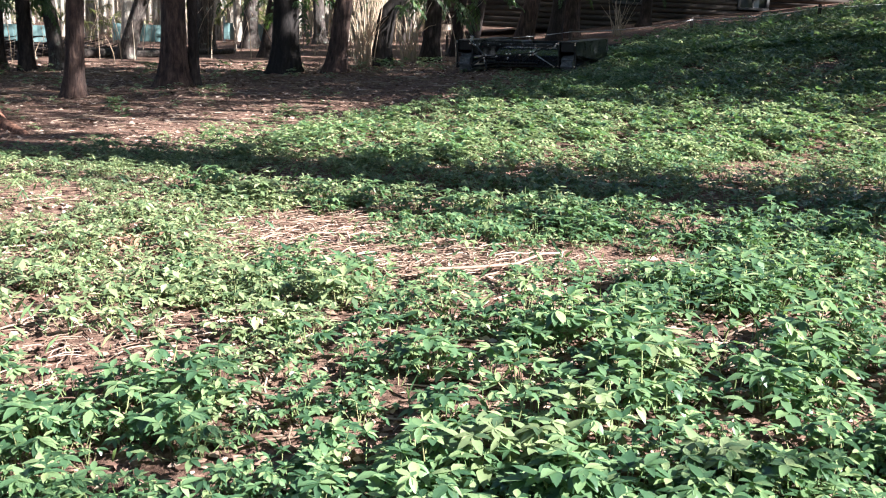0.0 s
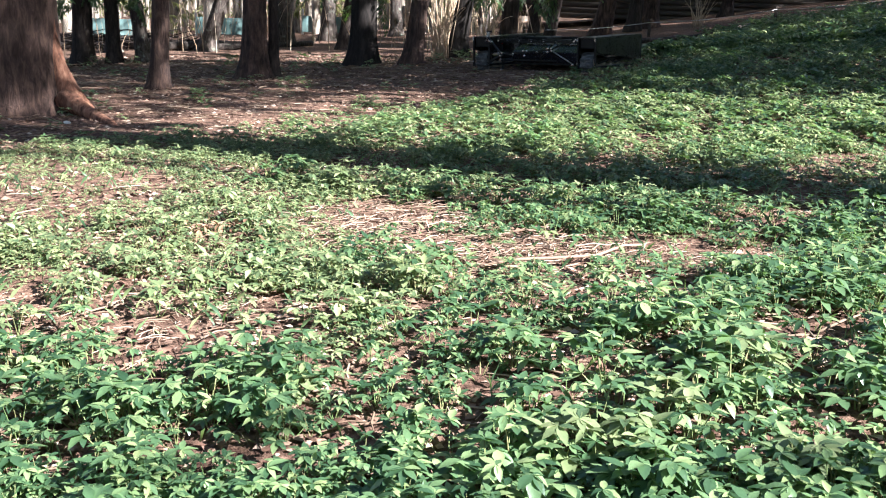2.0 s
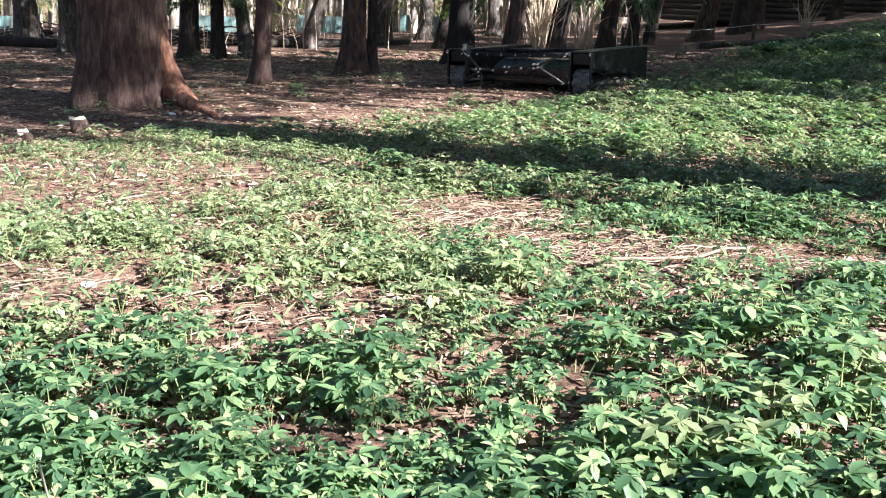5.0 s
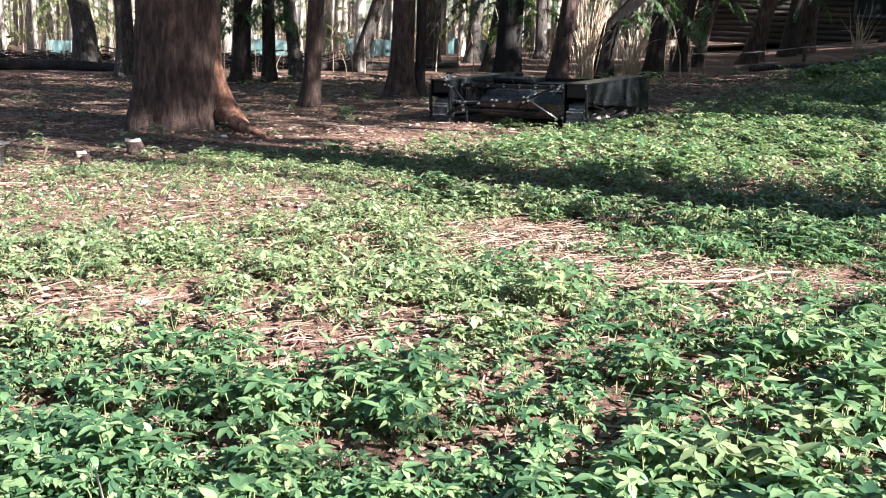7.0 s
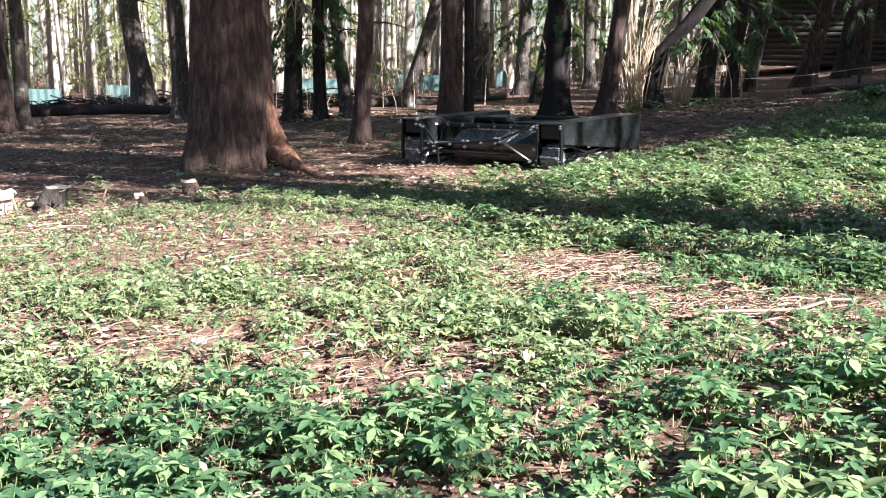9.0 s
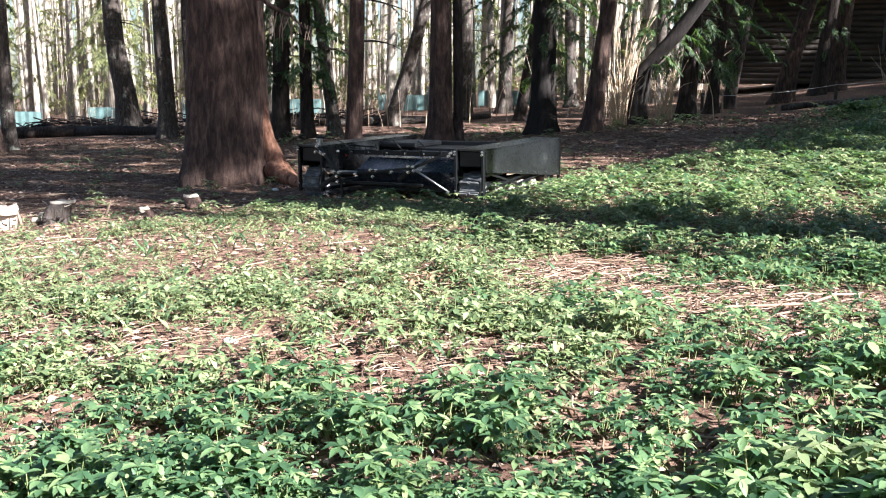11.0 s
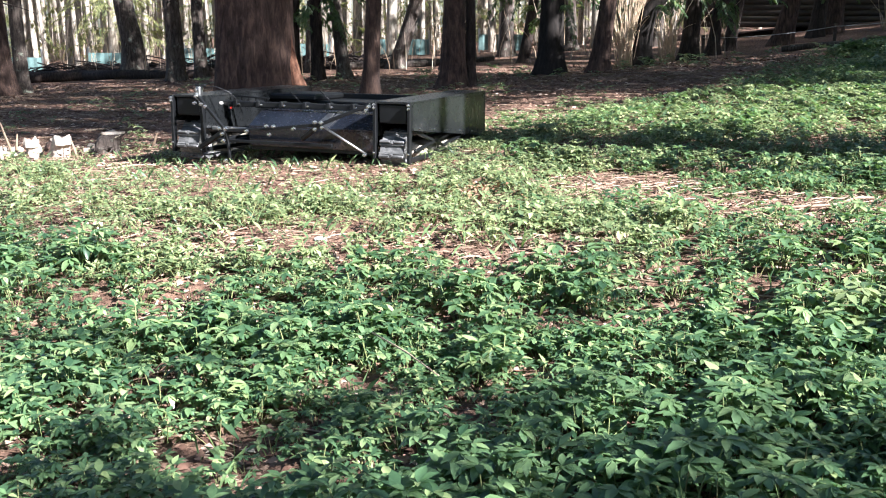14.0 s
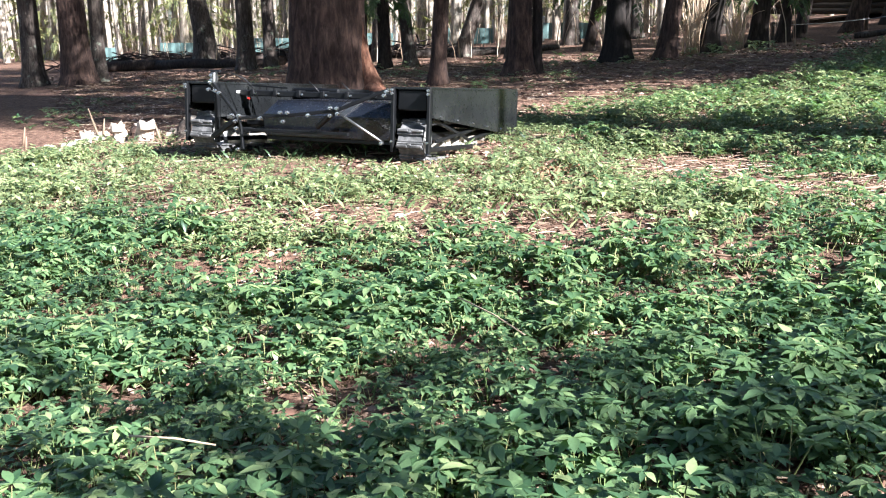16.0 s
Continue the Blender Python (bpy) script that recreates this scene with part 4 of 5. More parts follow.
def build_herbs():
    # nearest beds: fine leaves
    x, y, r = sample(9600, (-8.5, 5.5), (0.2, 10.5), 1)
    xn, yn, r = sample(1900, (-5.5, 2.8), (0.2, 3.0), 9)
    x, y = np.concatenate([x, xn]), np.concatenate([y, yn])
    k = visible(x, y) & (y < 10.2)
    x, y = x[k], y[k]
    size = height_of(x, y) * trampled(x, y) * (0.72 + 0.5 * clump(x, y)) * r.uniform(0.65, 1.3, len(x))
    yaw, z = r.uniform(0, 6.28, len(x)), ground_z(x, y) - 0.005
    near = np.argsort(np.hypot(x + 0.9, y - 1.6))[:150]
    single = np.zeros(len(x), bool)
    single[near] = True
    fine = y < 4.5
    # past 7.5 m the sunlit strip gets its light through the yellower leaf colour
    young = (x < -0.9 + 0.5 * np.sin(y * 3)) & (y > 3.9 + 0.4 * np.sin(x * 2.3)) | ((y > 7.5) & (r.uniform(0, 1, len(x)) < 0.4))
    kinds = 9
    beds = {"green": [], "young": []}
    stalks = []
    for s in range(kinds):
        b, st = herb(s)
        bc, stc = herb(s, False, None, 1.2)
        mine = (np.arange(len(x)) % kinds == s) & ~single
        for f, bb in ((True, b), (False, bc)):
            for yg in (False, True):
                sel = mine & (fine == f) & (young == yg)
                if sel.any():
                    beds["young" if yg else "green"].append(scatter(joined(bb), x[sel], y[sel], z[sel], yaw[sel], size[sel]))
        stalks.append(scatter(joined(st), x[mine], y[mine], z[mine], yaw[mine], size[mine]))
        # those at the walker's feet are plants of their own, leaf by leaf
        plant = part("herb_plant", tri_mesh("stalks", *joined(st), STEM), STEM)
        tagged(plant, "leafy green ground elder plant with toothed compound leaves", "herb", "herb plants of the glade")
        for v, t in b:
            part("leaf", tri_mesh("leaf", v, t, LEAF, True), LEAF, plant)
        own = [i for i in near if i % kinds == s]
        for q, i in enumerate(own):
            m = pose(x[i], y[i], z[i], 0, 0, math.degrees(yaw[i]))
            ob = plant if q == 0 else copy_thing(plant, m)
            ob.matrix_basis = m @ Matrix.Diagonal((size[i], size[i], size[i], 1))
    # tall single plants that stand out of the bed
    stout = [(0.08, 2.91, 1.2), (0.47, 3.22, 1.15), (0.29, 2.94, 1.15), (0.83, 2.81, 1.1), (0.82, 3.65, 1.25), (-0.11, 3.8, 1.3), (-0.23, 7.54, 1.35), (-0.62, 7.79, 1.3), (-1.18, 8.21, 1.0), (0.32, 7.46, 1.2), (1.68, 6.44, 1.4),
             (2.44, 6.79, 1.4), (2.79, 6.3, 1.4), (0.87, 6.72, 1.3), (-2.28, 8.06, 1.2), (-2.02, 8.22, 1.3), (-1.63, 3.32, 1.2), (-1.4, 3.68, 1.15), (1.59, 3.98, 1.3), (-1.59, 5.49, 1.0), (-2.15, 8.49, 1.2), (0.6, 3.4, 1.2), (1.2, 3.4, 1.3), (1.45, 4.6, 1.3), (2.0, 6.2, 1.3), (1.1, 6.6, 1.2), (0.05, 7.5, 1.2), (-3.3, 10.4, 1.2), (-3.9, 10.7, 1.1), (-2.6, 10.9, 1.2)]
    for k, (leaf, big, chosen, label) in enumerate(((YOUNG_SUNLIT_LEAF, 1.3, stout[:5], "bright yellow-green bushy ground elder plant"), (LEAF, 1.15, stout[5:], "tall bushy ground elder plant rising above the herb bed"))):
        b, st = herb(77 + k, True, 11, big)
        plant = part("herb_plant", tri_mesh("stalks", *joined(st), STEM), STEM)
        tagged(plant, label, "herb", "tall herb plants")
        for v, t in b:
            part("leaf", tri_mesh("leaf", v, t, leaf, True), leaf, plant)
        for i, (px, py, sz) in enumerate(chosen):
            m = pose(px, py, gz(px, py) - 0.005, 0, 0, 97 * i)
            ob = plant if i == 0 else copy_thing(plant, m)
            ob.matrix_basis = m @ Matrix.Diagonal((sz, sz, sz, 1))
    # low seedlings between them on the trodden, sunny ground
    x, y = r.uniform(-9, 2.5, 11000), r.uniform(3.4, 10.5, 11000)
    k = (r.uniform(0, 1, 11000) < 0.75 * np.sqrt(density(x, y)) * inside(x, y, BARE)) & visible(x, y) & ((x < -0.8) | (r.uniform(0, 1, 11000) < 0.35))
    x, y = x[k], y[k]
    for s in range(4):
        b, st = herb(30 + s, "flat", 5)
        sel = np.arange(len(x)) % 4 == s
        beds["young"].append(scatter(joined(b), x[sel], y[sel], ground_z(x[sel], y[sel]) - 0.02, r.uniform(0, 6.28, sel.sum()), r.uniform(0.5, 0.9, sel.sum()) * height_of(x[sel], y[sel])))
    tagged(part("herb_bed", tri_mesh("herb_bed", *joined(beds["green"]), LEAF, True), LEAF), "dense bed of bright green ground elder leaves", "herbs", kind="stuff")
    tagged(part("young_sunlit_herb_bed", tri_mesh("young_sunlit_herb_bed", *joined(beds["young"]), YOUNG_SUNLIT_LEAF, True), YOUNG_SUNLIT_LEAF), "low carpet of young herbs with sunlight put into their yellow-green", "herbs", kind="stuff")
    tagged(part("herb_stalks", tri_mesh("herb_stalks", *joined(stalks), STEM), STEM), "thin green stalks of the herb bed", "herbs", kind="stuff")
    # farther beds: simpler leaves
    x, y, r = sample(20000, (-14, 13), (9.8, 24), 2, 1.0)
    k = visible(x, y)
    x, y = x[k], y[k]
    x3, y3, r3 = sample(2600, (-12, 9), (-6, 0.4), 4, 0.8)
    x2, y2, r2 = sample(13000, (-2, 28), (22, 50), 3, 0.9)
    x, y = np.concatenate([x, x2, x3]), np.concatenate([y, y2, y3])
    far = y > 22
    size, yaw, z = r.uniform(0.75, 1.35, len(x)) * np.where(far, 1.5, 0.95) * trampled(x, y), r.uniform(0, 6.28, len(x)), ground_z(x, y)
    out = []
    for s in range(5):
        b, st = herb(50 + s, "flat", 5, 1.5)
        sel = np.arange(len(x)) % 5 == s
        out.append(scatter(joined(b), x[sel], y[sel], z[sel], yaw[sel], size[sel]))
    tagged(part("far_herb_bed", tri_mesh("far_herb_bed", *joined(out[:2]), LEAF), LEAF), "green herb carpet spreading up the far slope", "herbs", kind="stuff")
    # sunlight on the far strip is put into this leaf colour
    tagged(part("far_sunlit_herb_bed", tri_mesh("far_sunlit_herb_bed", *joined(out[2:]), YOUNG_SUNLIT_LEAF), YOUNG_SUNLIT_LEAF), "paler herbs among the far carpet, sunlight put into their leaf colour", "herbs", kind="stuff")


def build_litter():
    r = np.random.RandomState(8)
    V = np.array([[-0.5, 0, 0.0], [0, 0.35, 0.16], [0.55, 0.05, 0.02], [0.02, -0.36, 0.1]])
    T = np.array([(0, 3, 1), (1, 3, 2)])
    n = 52000
    d = r.uniform(0, 1, n) ** 1.25
    y = 0.5 + d * 27
    x = r.uniform(-0.85, 0.5, n) * (y + 2)
    tagged(part("leaf_litter", tri_mesh("leaf_litter", *scatter((V, T), x, y, ground_z(x, y) + r.uniform(0.002, 0.02, n), r.uniform(0, 6.28, n), r.uniform(0.02, 0.06, n) * (1 + y / 25), r.uniform(-0.5, 0.5, n)), DEAD), DEAD), "fallen brown leaves covering the soil", "leaf litter", kind="stuff")
    v, t = tube_arrays([(-0.5, 0, 0), (-0.15, 0.03, 0.02), (0.2, -0.02, 0.02), (0.5, 0.02, 0)], [0.018, 0.02, 0.016, 0.008], 4, False)
    n = 6500
    y = 0.8 + r.uniform(0, 1, n) ** 0.95 * 24
    x = r.uniform(-0.85, 0.4, n) * (y + 2)
    tagged(part("twigs", tri_mesh("twigs", *scatter((v, t), x, y, ground_z(x, y) + r.uniform(0.004, 0.025, n), r.uniform(0, 6.28, n), r.uniform(0.06, 0.3, n) * (1 + y / 30)), TWIG), TWIG), "scattered thin dry twigs on the soil", "twigs", kind="stuff")
    # beds of dry stalks
    v, t = tube_arrays([(-0.5, 0, 0), (0, 0.04, 0.05), (0.5, -0.02, 0)], [0.02, 0.024, 0.013], 3, False)
    xs, ys, ss = [], [], []
    for px, py, rx, ry, cnt in ((-1.1, 6.95, 0.75, 0.75, 620), (-0.45, 6.1, 0.95, 0.55, 800), (0.4, 5.85, 0.9, 0.28, 360), (-1.65, 4.45, 0.65, 0.6, 240), (-3.0, 4.55, 1.1, 0.5, 200), (-4.6, 4.8, 1.3, 0.6, 240), (-2.75, 2.45, 0.22, 0.2, 24), (-6.2, 6.2, 1.4, 0.9, 150), (-7.5, 8.2, 1.4, 0.8, 160), (1.4, 5.3, 0.5, 0.2, 60)):
        xs.append(r.normal(px, rx * 0.55, cnt))
        ys.append(r.normal(py, ry * 0.55, cnt))
        ss.append(r.uniform(0.05, 0.26 if cnt > 500 else 0.17, cnt))
    x, y, s = np.concatenate(xs), np.concatenate(ys), np.concatenate(ss)
    tagged(part("dry_stalks", tri_mesh("dry_stalks", *scatter((v, t), x, y, ground_z(x, y) + r.uniform(0.008, 0.06, len(x)), r.uniform(0, 6.28, len(x)), s), STRAW), STRAW), "matted pale dry stalks on the bare patches", "dry stalks", kind="stuff")
    # grass blades and dry rust fronds
    V = np.array([[-0.02, 0, 0], [0.02, 0, 0], [0.012, 0.25, 0.55], [0, 0.7, 0.85]])
    T = np.array([(0, 1, 2), (0, 2, 3)])
    n = 5000
    x, y = r.uniform(-8, 3, n), r.uniform(1, 9.5, n)
    k = (inside(x, y, BARE) < 0.8) | (r.uniform(0, 1, n) < 0.35)
    x, y = x[k], y[k]
    tagged(part("grass", tri_mesh("grass", *scatter((V, T), x, y, ground_z(x, y), r.uniform(0, 6.28, len(x)), r.uniform(0.05, 0.15, len(x))), LEAF), LEAF), "thin young grass blades between the herbs", "grass", kind="stuff")
    v, t = leaflet(0.12, 0.035, 0.2, 0.3, True)
    n = 90
    x, y = r.normal(-2.15, 0.22, n), r.normal(6.15, 0.1, n)
    tagged(part("dry_fronds", tri_mesh("dry_fronds", *scatter((v, t), x, y, ground_z(x, y) + r.uniform(0.02, 0.14, n), r.uniform(0, 6.28, n), r.uniform(0.4, 0.9, n), r.uniform(-0.6, 0.5, n)), RUST), RUST), "clump of rust-brown dry fronds among green leaves", "dry fronds", kind="stuff")


build_herbs()
build_litter()


# ---- the tracked machine ----
W, POD, LEN = 2.76, 0.40, 2.44        # width over the track covers, width of one cover, length
TRACK_R, TRACK_Y0, TRACK_Y1 = 0.175, 0.15, 2.2


def track_point(s):
    """Place and turn of a cleat at s metres along the track's loop (side view, y back, z up)."""
    flat, arc = TRACK_Y1 - TRACK_Y0, math.pi * TRACK_R
    s = s % (2 * flat + 2 * arc)
    zc = TRACK_R + 0.03
    if s < flat:
        return TRACK_Y0 + s, zc - TRACK_R, 180.0
    s -= flat
    if s < arc:
        a = s / TRACK_R
        return TRACK_Y1 + TRACK_R * math.sin(a), zc - TRACK_R * math.cos(a), 180.0 + math.degrees(a)
    s -= arc
    if s < flat:
        return TRACK_Y1 - s, zc + TRACK_R, 360.0
    a = (s - flat) / TRACK_R
    return TRACK_Y0 - TRACK_R * math.sin(a), zc + TRACK_R * math.cos(a), 360.0 + math.degrees(a)


LOOP = 2 * (TRACK_Y1 - TRACK_Y0) + 2 * math.pi * TRACK_R
CLEATS = 40


def bar(name, a, b, w, parent, mat, bolts=()):
    a, b = Vector(a), Vector(b)
    d = b - a
    m = Matrix.Translation(a) @ d.to_track_quat("Y", "Z").to_matrix().to_4x4()
    bm = bmesh.new()
    add_box(bm, (-w / 2, 0, -w / 2), (w / 2, d.length, w / 2), m, w * 0.15)
    return part(name, bm, mat, parent)


def bolt_mesh():
    bm = bmesh.new()
    bmesh.ops.create_cone(bm, cap_ends=True, segments=6, radius1=0.016, radius2=0.014, depth=0.016, matrix=pose(0, -0.008, 0, 90))
    bmesh.ops.create_cone(bm, cap_ends=True, segments=10, radius1=0.009, radius2=0.008, depth=0.03, matrix=pose(0, -0.018, 0, 90))
    me = bpy.data.meshes.new("bolt")
    bm.to_mesh(me)
    bm.free()
    me.materials.append(ZINC)
    return me


BOLT = bolt_mesh()


def bolt(x, y, z, parent, rz=0.0, s=1.0):
    ob = part("bolt", BOLT, ZINC, parent)
    ob.matrix_basis = pose(x, y, z, 0, 0, rz) @ Matrix.Diagonal((s, s, s, 1))


def wheel_mesh(r, w, spokes, name):
    bm = bmesh.new()
    bmesh.ops.create_cone(bm, cap_ends=True, segments=20, radius1=r, radius2=r, depth=w, matrix=pose(0, 0, 0, 0, 90))
    caps = [f for f in bm.faces if len(f.verts) > 6]
    ins = bmesh.ops.inset_individual(bm, faces=caps, thickness=r * 0.25, depth=-w * 0.15)
    bmesh.ops.create_cone(bm, cap_ends=True, segments=8, radius1=r * 0.25, radius2=r * 0.22, depth=w * 1.25, matrix=pose(0, 0, 0, 0, 90))
    for k in range(spokes):
        a = 2 * math.pi * k / spokes
        add_box(bm, (-w * 0.46, -0.012, r * 0.2), (w * 0.46, 0.012, r * 0.8), pose(0, 0, 0, math.degrees(a)))
    return bm


def sheet(corners, thick, bevel=0.0):
    """A flat plate from four corners in the plane x = const, with thickness along x."""
    bm = bmesh.new()
    x = corners[0][0]
    a = [bm.verts.new(c) for c in corners]
    b = [bm.verts.new((c[0] - thick, c[1], c[2])) for c in corners]
    bm.faces.new(a)
    bm.faces.new(list(reversed(b)))
    n = len(a)
    for i in range(n):
        bm.faces.new((a[i], b[i], b[(i + 1) % n], a[(i + 1) % n]))
    return bm


def build_machine():
    rover = empty("tracked_machine", pose(1.57, 20.63, 0.45))
    tagged(rover, "low wide black tracked machine with boxy track covers and front linkage", "tracked machine")
    tracks = []
    for side in (-1, 1):
        out, inn = side * W / 2, side * (W / 2 - POD)
        lo, hi = min(out, inn), max(out, inn)
        # cover: lid, sloping side sheets, front box
        bm = bmesh.new()
        c = [(lo, -0.01, 0.705), (hi, -0.01, 0.705), (hi, LEN, 0.728), (lo, LEN, 0.728)]
        v = [bm.verts.new(p) for p in c]
        u = [bm.verts.new((p[0], p[1], p[2] - 0.022)) for p in c]
        bm.faces.new(v)
        bm.faces.new(list(reversed(u)))
        for i in range(4):
            bm.faces.new((v[i], u[i], u[(i + 1) % 4], v[(i + 1) % 4]))
        bmesh.ops.bevel(bm, geom=list(bm.edges), offset=0.006, segments=2, affect="EDGES")
        part("track_cover_lid", bm, PANEL, rover, "dusty black sheet-metal lid")
        o = out - side * 0.002
        outer = part("side_panel", sheet([(o, 0.03, 0.682), (o, LEN, 0.705), (o, LEN, 0.19), (o, 0.03, 0.43)], side * 0.012), PANEL, rover, "dull black side sheet with a sloping lower edge")
        for k in range(6):
            yy = 0.2 + k * 0.42
            bolt(out + side * 0.002, yy, 0.435 - 0.215 * yy / LEN + 0.02, outer, 90 * side, 0.7)
        i_ = inn + side * 0.002
        part("inner_panel", sheet([(i_, 0.03, 0.682), (i_, LEN, 0.705), (i_, LEN, 0.26), (i_, 0.03, 0.36)], -side * 0.012), PANEL, rover)
        if side < 0:
            for y0, y1, z0, z1 in ((0.30, 0.36, 0.60, 0.625), (0.375, 0.47, 0.60, 0.622), (0.49, 0.55, 0.60, 0.625)):
                part("marking", box((i_ + 0.0005, y0, z0), (i_ + 0.003, y1, z1), 0.0), PAINT_WHITE, rover, "white lettering bar")
            part("marking", box((i_ + 0.0005, 0.5, 0.535), (i_ + 0.003, 0.54, 0.56), 0.0), RED, rover, "small red mark")
        part("rear_panel", box((lo + 0.016, LEN - 0.02, 0.26), (hi - 0.016, LEN - 0.005, 0.70), 0.004), PANEL, rover)
        part("front_box", box((lo + 0.05, 0.01, 0.49), (hi - 0.05, 0.16, 0.68), 0.012), BLACK, rover)
        for x in (lo, hi - 0.034):
            post = part("front_post", box((x, -0.035, 0.10), (x + 0.034, 0.02, 0.702), 0.005), BLACK, rover)
            bolt(x + 0.017, -0.036, 0.675, post)
            bolt(x + 0.017, -0.036, 0.642, post)
            bolt(x + 0.017, -0.036, 0.20, post, 0, 0.8)
        part("rear_post", box((out - 0.034 * (side > 0), LEN - 0.05, 0.10), (out + 0.034 * (side < 0), LEN + 0.004, 0.703), 0.005), BLACK, rover)
        bar("bottom_rail", (out - side * 0.025, 0.0, 0.135), (out - side * 0.025, LEN, 0.115), 0.045, rover, BLACK)
        bar("bottom_rail", (inn + side * 0.025, 0.0, 0.135), (inn + side * 0.025, LEN, 0.115), 0.045, rover, BLACK)
        for ya, za, yb, zb in ((0.15, 0.42, 1.1, 0.19), (1.1, 0.19, 2.2, 0.30), (0.25, 0.2, 1.6, 0.33)):
            bar("brace", (out - side * 0.06, ya, za), (out - side * 0.06, yb, zb), 0.03, rover, BLACK)
        # running gear
        xm = (lo + hi) / 2 + side * 0.0
        belt_pts = []
        for k in range(56):
            y, z, _ = track_point(LOOP * k / 56)
            belt_pts.append((y, z))
        bm = bmesh.new()
        rings = []
        zc = TRACK_R + 0.03
        for y, z in belt_pts:
            cy = min(max(y, TRACK_Y0), TRACK_Y1)
            d = Vector((y - cy, z - zc)).normalized() * 0.022
            rings.append([bm.verts.new((xm + sx * 0.125, y - k * d.x, z - k * d.y)) for sx, k in ((-1, 0), (1, 0), (1, 1), (-1, 1))])
        for a, b in zip(rings, rings[1:] + rings[:1]):
            for k in range(4):
                bm.faces.new((a[k], a[(k + 1) % 4], b[(k + 1) % 4], b[k]))
        track = part("track_belt", bm, RUBBER, rover, "muddy rubber track belt")
        for name, y, r, w, mat, n in (("drive_wheel", TRACK_Y0, 0.148, 0.16, STEEL, 6), ("idler_wheel", TRACK_Y1, 0.148, 0.16, STEEL, 6)):
            ob = part(name, wheel_mesh(r, w, n, name), mat, rover)
            ob.matrix_basis = pose(xm, y, zc)
            tracks.append((ob, xm, y, zc, r, side))
        for y in (0.62, 0.98, 1.34, 1.70):
            ob = part("road_wheel", wheel_mesh(0.085, 0.22, 5, "road_wheel"), WHEEL, rover, "dusty pale road wheel")
            ob.matrix_basis = pose(xm, y, 0.14)
            tracks.append((ob, xm, y, 0.14, 0.085, side))
        part("track_beam", box((xm - 0.05, 0.3, 0.2), (xm + 0.05, 2.15, 0.29), 0.01), BLACK, rover)
        cleat = None
        for k in range(CLEATS):
            if cleat is None:
                bm = bmesh.new()
                add_box(bm, (-0.135, -0.03, -0.004), (0.135, 0.03, 0.012), None, 0.004)
                add_box(bm, (-0.13, -0.012, 0.01), (-0.02, 0.012, 0.036), None, 0.004)
                add_box(bm, (0.02, -0.012, 0.01), (0.13, 0.012, 0.036), None, 0.004)
                add_box(bm, (-0.016, -0.022, 0.008), (0.016, 0.022, 0.03), None, 0.004)
                ob = part("cleat", bm, RUBBER, track)
                cleat = ob.data
            else:
                ob = part("cleat", cleat, RUBBER, track)
            tracks.append((ob, xm, LOOP * k / CLEATS, None, None, side))
    x0, x1 = -W / 2 + POD, W / 2 - POD
    # body between the tracks
    bm = bmesh.new()
    prof = [(0.10, 0.19), (0.06, 0.40), (0.34, 0.545), (1.5, 0.57), (1.55, 0.2)]
    ends = [[bm.verts.new((x, y, z)) for y, z in prof] for x in (-0.50, x1 - 0.02)]
    bm.faces.new(ends[0])
    bm.faces.new(list(reversed(ends[1])))
    for i in range(5):
        bm.faces.new((ends[0][i], ends[0][(i + 1) % 5], ends[1][(i + 1) % 5], ends[1][i]))
    bmesh.ops.bevel(bm, geom=list(bm.edges), offset=0.012, segments=2, affect="EDGES")
    hood = part("hood", bm, BLUE, rover, "glossy blue-black sloping hood")
    for x in (0.26, 0.36):
        bm = bmesh.new()
        v = [bm.verts.new(p) for p in ((x, 0.08, 0.414), (x + 0.07, 0.08, 0.414), (x + 0.13, 0.325, 0.541), (x + 0.06, 0.325, 0.541))]
        w_ = [bm.verts.new(q.co + Vector((0, -0.002, 0.004))) for q in v]
        bm.faces.new(w_)
        for i in range(4):
            bm.faces.new((v[i], v[(i + 1) % 4], w_[(i + 1) % 4], w_[i]))
        part("stripe", bm, STEEL, hood, "grey slanting stripe")
    part("front_beam", box((x0, 0.36, 0.575), (x1, 0.44, 0.635), 0.008), BLACK, rover)
    for k in range(7):
        x = x0 + 0.16 + k * 0.28
        part("clamp", box((x - 0.025, 0.34, 0.57), (x + 0.025, 0.46, 0.645), 0.008), BLACK, rover)
        bolt(x + 0.045, 0.355, 0.605, rover, 0, 0.8)
    part("deck_plate", box((x0, 1.45, 0.575), (x1, LEN - 0.25, 0.60), 0.006), BLACK, rover)
    part("rear_beam", box((x0, LEN - 0.3, 0.28), (x1, LEN - 0.22, 0.66), 0.01), BLACK, rover)
    part("control_box", box((x0 + 0.01, 1.35, 0.60), (x0 + 0.62, LEN - 0.32, 0.675), 0.02), BLACK, rover)
    part("belly_plate", box((-0.5, 0.14, 0.15), (x1 - 0.02, 1.5, 0.188), 0.006), BLACK, rover)
    part("lower_bar", box((x0 + 0.02, -0.02, 0.228), (0.52, 0.02, 0.258), 0.004), BLACK, rover)
    for x in (x0 + 0.08, x0 + 0.25):
        part("frame_tube", box((x, 0.1, 0.2), (x + 0.05, 2.0, 0.25), 0.008), BLACK, rover)
    bar("frame_tube", (x0, 0.5, 0.3), (-0.5, 0.5, 0.3), 0.05, rover, BLACK)
    bar("frame_tube", (x0, 1.2, 0.3), (-0.5, 1.2, 0.3), 0.05, rover, BLACK)
    part("spring", box((x0, 0.12, 0.335), (-0.52, 0.17, 0.375), 0.01), STEEL, rover)
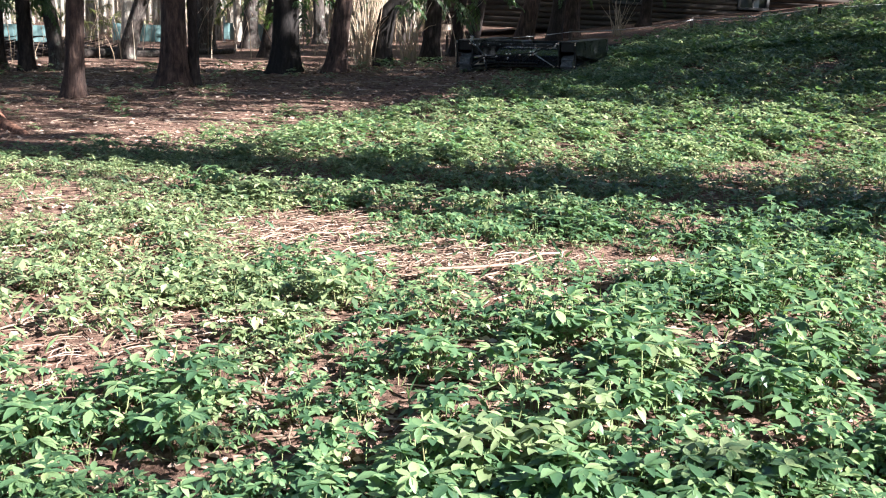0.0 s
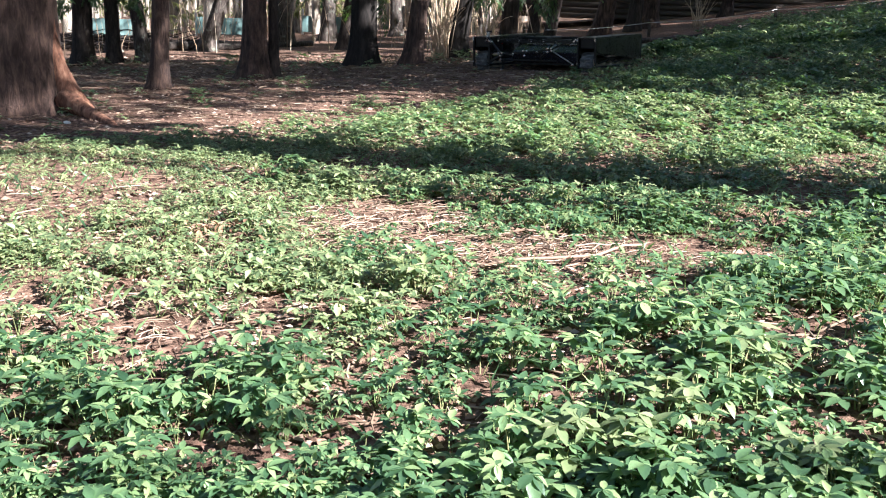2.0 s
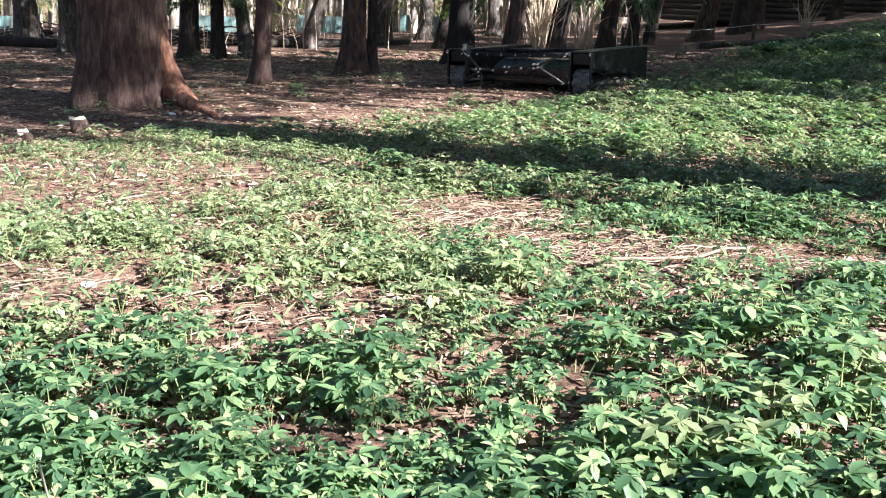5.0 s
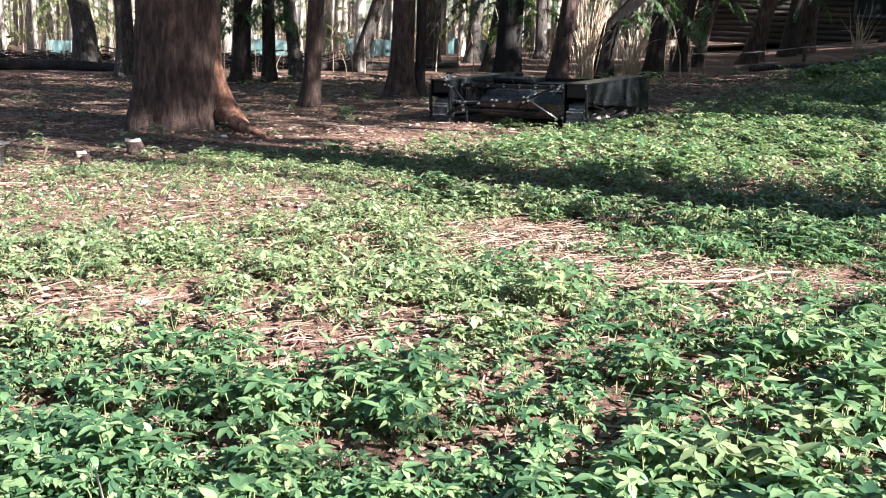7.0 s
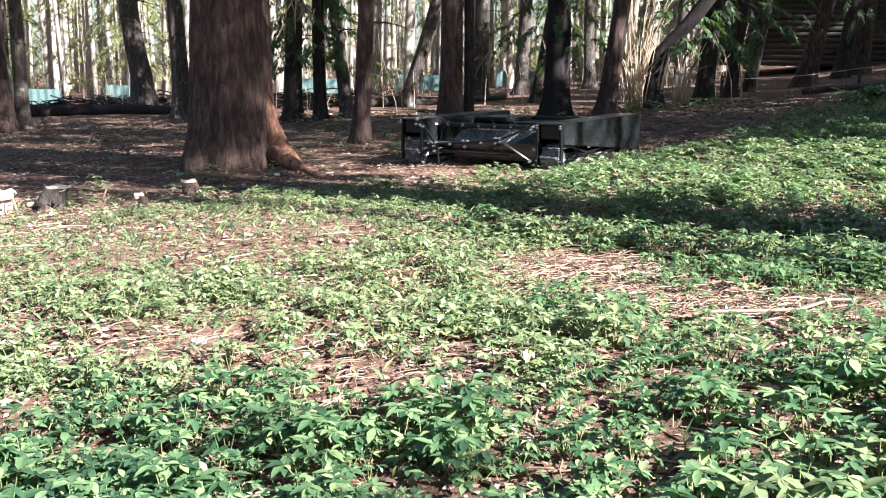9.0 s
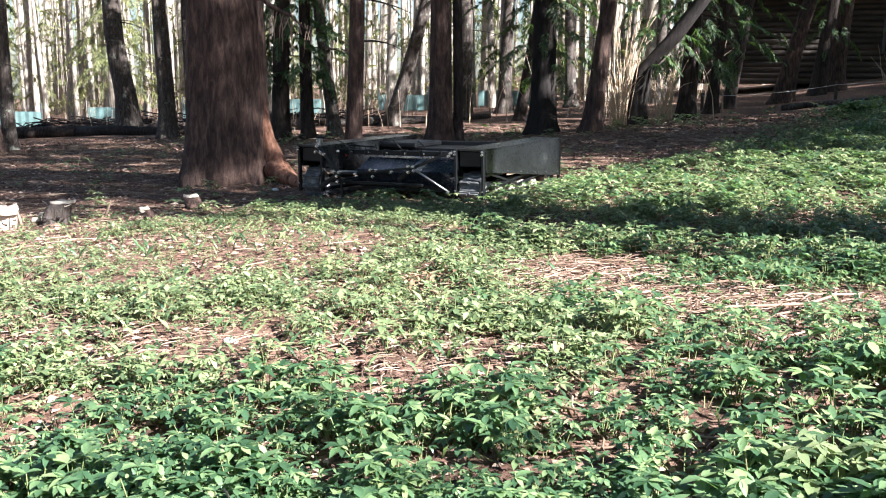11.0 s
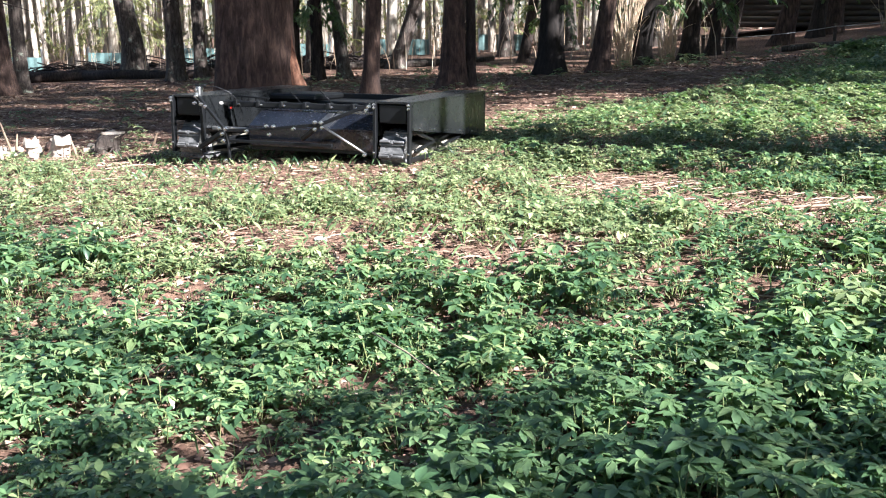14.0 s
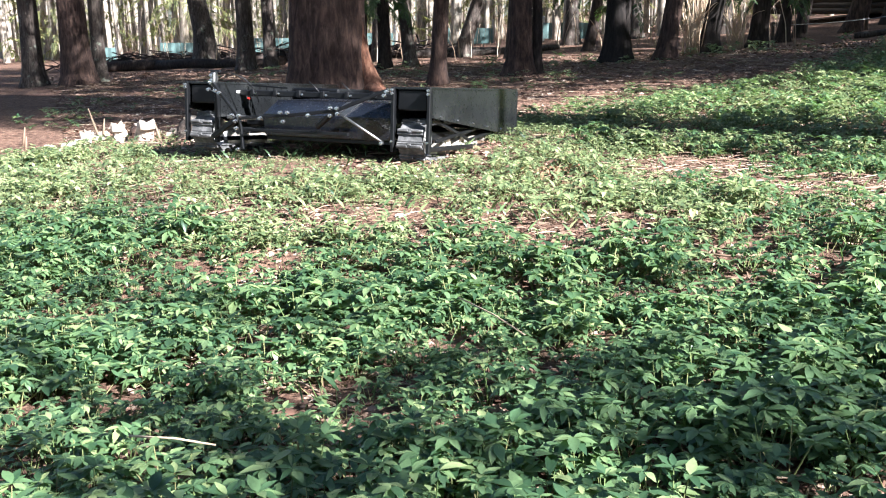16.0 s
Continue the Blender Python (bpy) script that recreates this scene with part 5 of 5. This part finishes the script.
    # front linkage
    J = {"a": (-1.01, -0.06, 0.70), "b": (-0.65, -0.12, 0.36), "c": (-1.0, -0.06, 0.165), "d": (0.455, -0.14, 0.465), "e": (0.965, -0.05, 0.675), "f": (0.92, -0.05, 0.18), "g": (-0.62, -0.1, 0.05), "h": (-0.64, -0.1, 0.25), "i": (-0.1, -0.15, 0.40), "j": (0.2, -0.05, 0.30)}
    for p, q, w in (("a", "b", 0.035), ("c", "b", 0.05), ("b", "i", 0.03), ("i", "d", 0.034), ("d", "e", 0.036), ("h", "g", 0.03), ("b", "h", 0.03), ("j", "d", 0.045)):
        bar("link_arm", J[p], J[q], w, rover, BLACK)
    tube("tie_rod", [J["d"], tuple((Vector(J["d"]) + Vector(J["f"])) / 2), J["f"]], [0.012, 0.012, 0.012], STEEL, rover, 8)
    for x, z in ((-0.69, 0.385), (-0.61, 0.385), (-0.65, 0.33), (-0.64, 0.26), (-0.36, 0.37), (-0.13, 0.43), (-0.05, 0.43), (-0.10, 0.345), (0.18, 0.415), (0.42, 0.49), (0.49, 0.49), (0.42, 0.42), (0.5, 0.44), (0.965, 0.655), (0.94, 0.62), (0.92, 0.18), (-1.01, 0.70), (-1.03, 0.63), (-0.95, 0.62), (-0.9, 0.6), (-0.62, 0.055)):
        bolt(x, -0.17 if -0.8 < x < 0.6 else -0.085, z, rover, 0, 1.35)
    mast = part("hitch_block", box((-1.045, -0.06, 0.66), (-0.985, 0.01, 0.80), 0.012), STEEL, rover, "small steel hitch block with bolts")
    part("hitch_pin", box((-1.06, -0.045, 0.80), (-0.93, -0.01, 0.825), 0.008), BLACK, mast)
    bolt(-1.015, -0.062, 0.77, mast, 0, 1.2)
    bolt(-1.015, -0.062, 0.72, mast, 0, 1.2)
    hose = [(-1.0, 0.0, 0.79), (-0.86, 0.05, 0.80), (-0.74, 0.12, 0.74), (-0.68, 0.2, 0.64), (-0.67, 0.25, 0.52)]
    tube("hose", hose, [0.006] * 5, BLACK, rover, 6)
    for x in (-0.35, 0.05):
        tube("lever", [(x, 1.0, 0.57), (x - 0.05, 0.95, 0.66), (x - 0.12, 0.9, 0.74)], [0.009, 0.008, 0.006], BLACK, rover, 6)
    for k in range(5):
        bar("grille_bar", (x0 + 0.06 + 0.09 * k, 0.5, 0.57), (x0 + 0.06 + 0.09 * k, 0.5, 0.68), 0.014, rover, BLACK)
    bar("grille_bar", (x0 + 0.02, 0.5, 0.685), (x0 + 0.5, 0.5, 0.665), 0.018, rover, BLACK)
    return rover, tracks


ROVER, RUNNING = build_machine()
# seconds, place of the front's middle, heading, pitch, lean
DRIVE = [
    (0.0, 1.57, 20.63, -25.5, 1.2, -2.0), (1.0, 0.97, 20.08, -27.5, 1.2, -2.2), (2.0, 0.26, 19.30, -28.0, 1.2, -2.4), (3.0, -0.52, 18.30, -26.5, 1.0, -2.8), (4.0, -1.22, 17.22, -24.6, 0.8, -3.0),
    (5.5, -1.90, 15.60, -22.0, 1.2, -2.8), (7.0, -2.42, 14.30, -20.0, 1.2, -2.4), (8.0, -2.86, 13.66, -20.2, 0.2, -1.7), (9.0, -3.32, 12.98, -20.4, 0.4, -1.0), (10.2, -3.77, 11.80, -17.0, 0.2, -1.0),
    (11.5, -4.10, 10.39, -12.8, 0.0, -1.0), (12.5, -4.28, 9.16, -9.0, 1.0, -1.4), (13.3, -4.42, 8.36, -6.2, -1.2, -0.6), (14.5, -4.63, 7.53, -6.0, -1.5, 0.2), (15.0, -4.69, 7.3, -6.0, -3.6, 0.0), (15.5, -4.75, 7.07, -5.9, -4.5, -0.1), (16.0, -4.80, 6.86, -5.9, -4.9, -0.2),
]


def motions():
    rows = []
    for t, x, y, yaw, pitch, lean in DRIVE:
        rows.append((t, pose(x, y, gz(x, y) + float(np.interp(t, (0.0, 11.5, 12.5, 13.3, 14.5, 16.0), (-0.02, -0.035, -0.075, -0.025, -0.02, 0.048))), 0, 0, yaw) @ pose(0, 0, 0, pitch, lean, 0)))
    walk(ROVER, rows)
    # way gone by the tracks, time by time
    step = 0.2
    times = [step * k for k in range(81)]
    tt = np.array([r[0] for r in DRIVE])
    px, py = np.interp(times, tt, [r[1] for r in DRIVE]), np.interp(times, tt, [r[2] for r in DRIVE])
    gone = np.concatenate([[0], np.cumsum(np.hypot(np.diff(px), np.diff(py)))])
    for ob, xm, a, z, r, side in RUNNING:
        if z is None:
            walk(ob, [(t, pose(xm, *track_point(a + g)[:2], track_point(a + g)[2] - 0.0)) for t, g in zip(times, gone)])
        else:
            fast = r < 0.1
            walk(ob, [(t, pose(xm, a, z, math.degrees(g / (TRACK_R if not fast else 0.16)))) for t, g in zip(times, gone)])


motions()
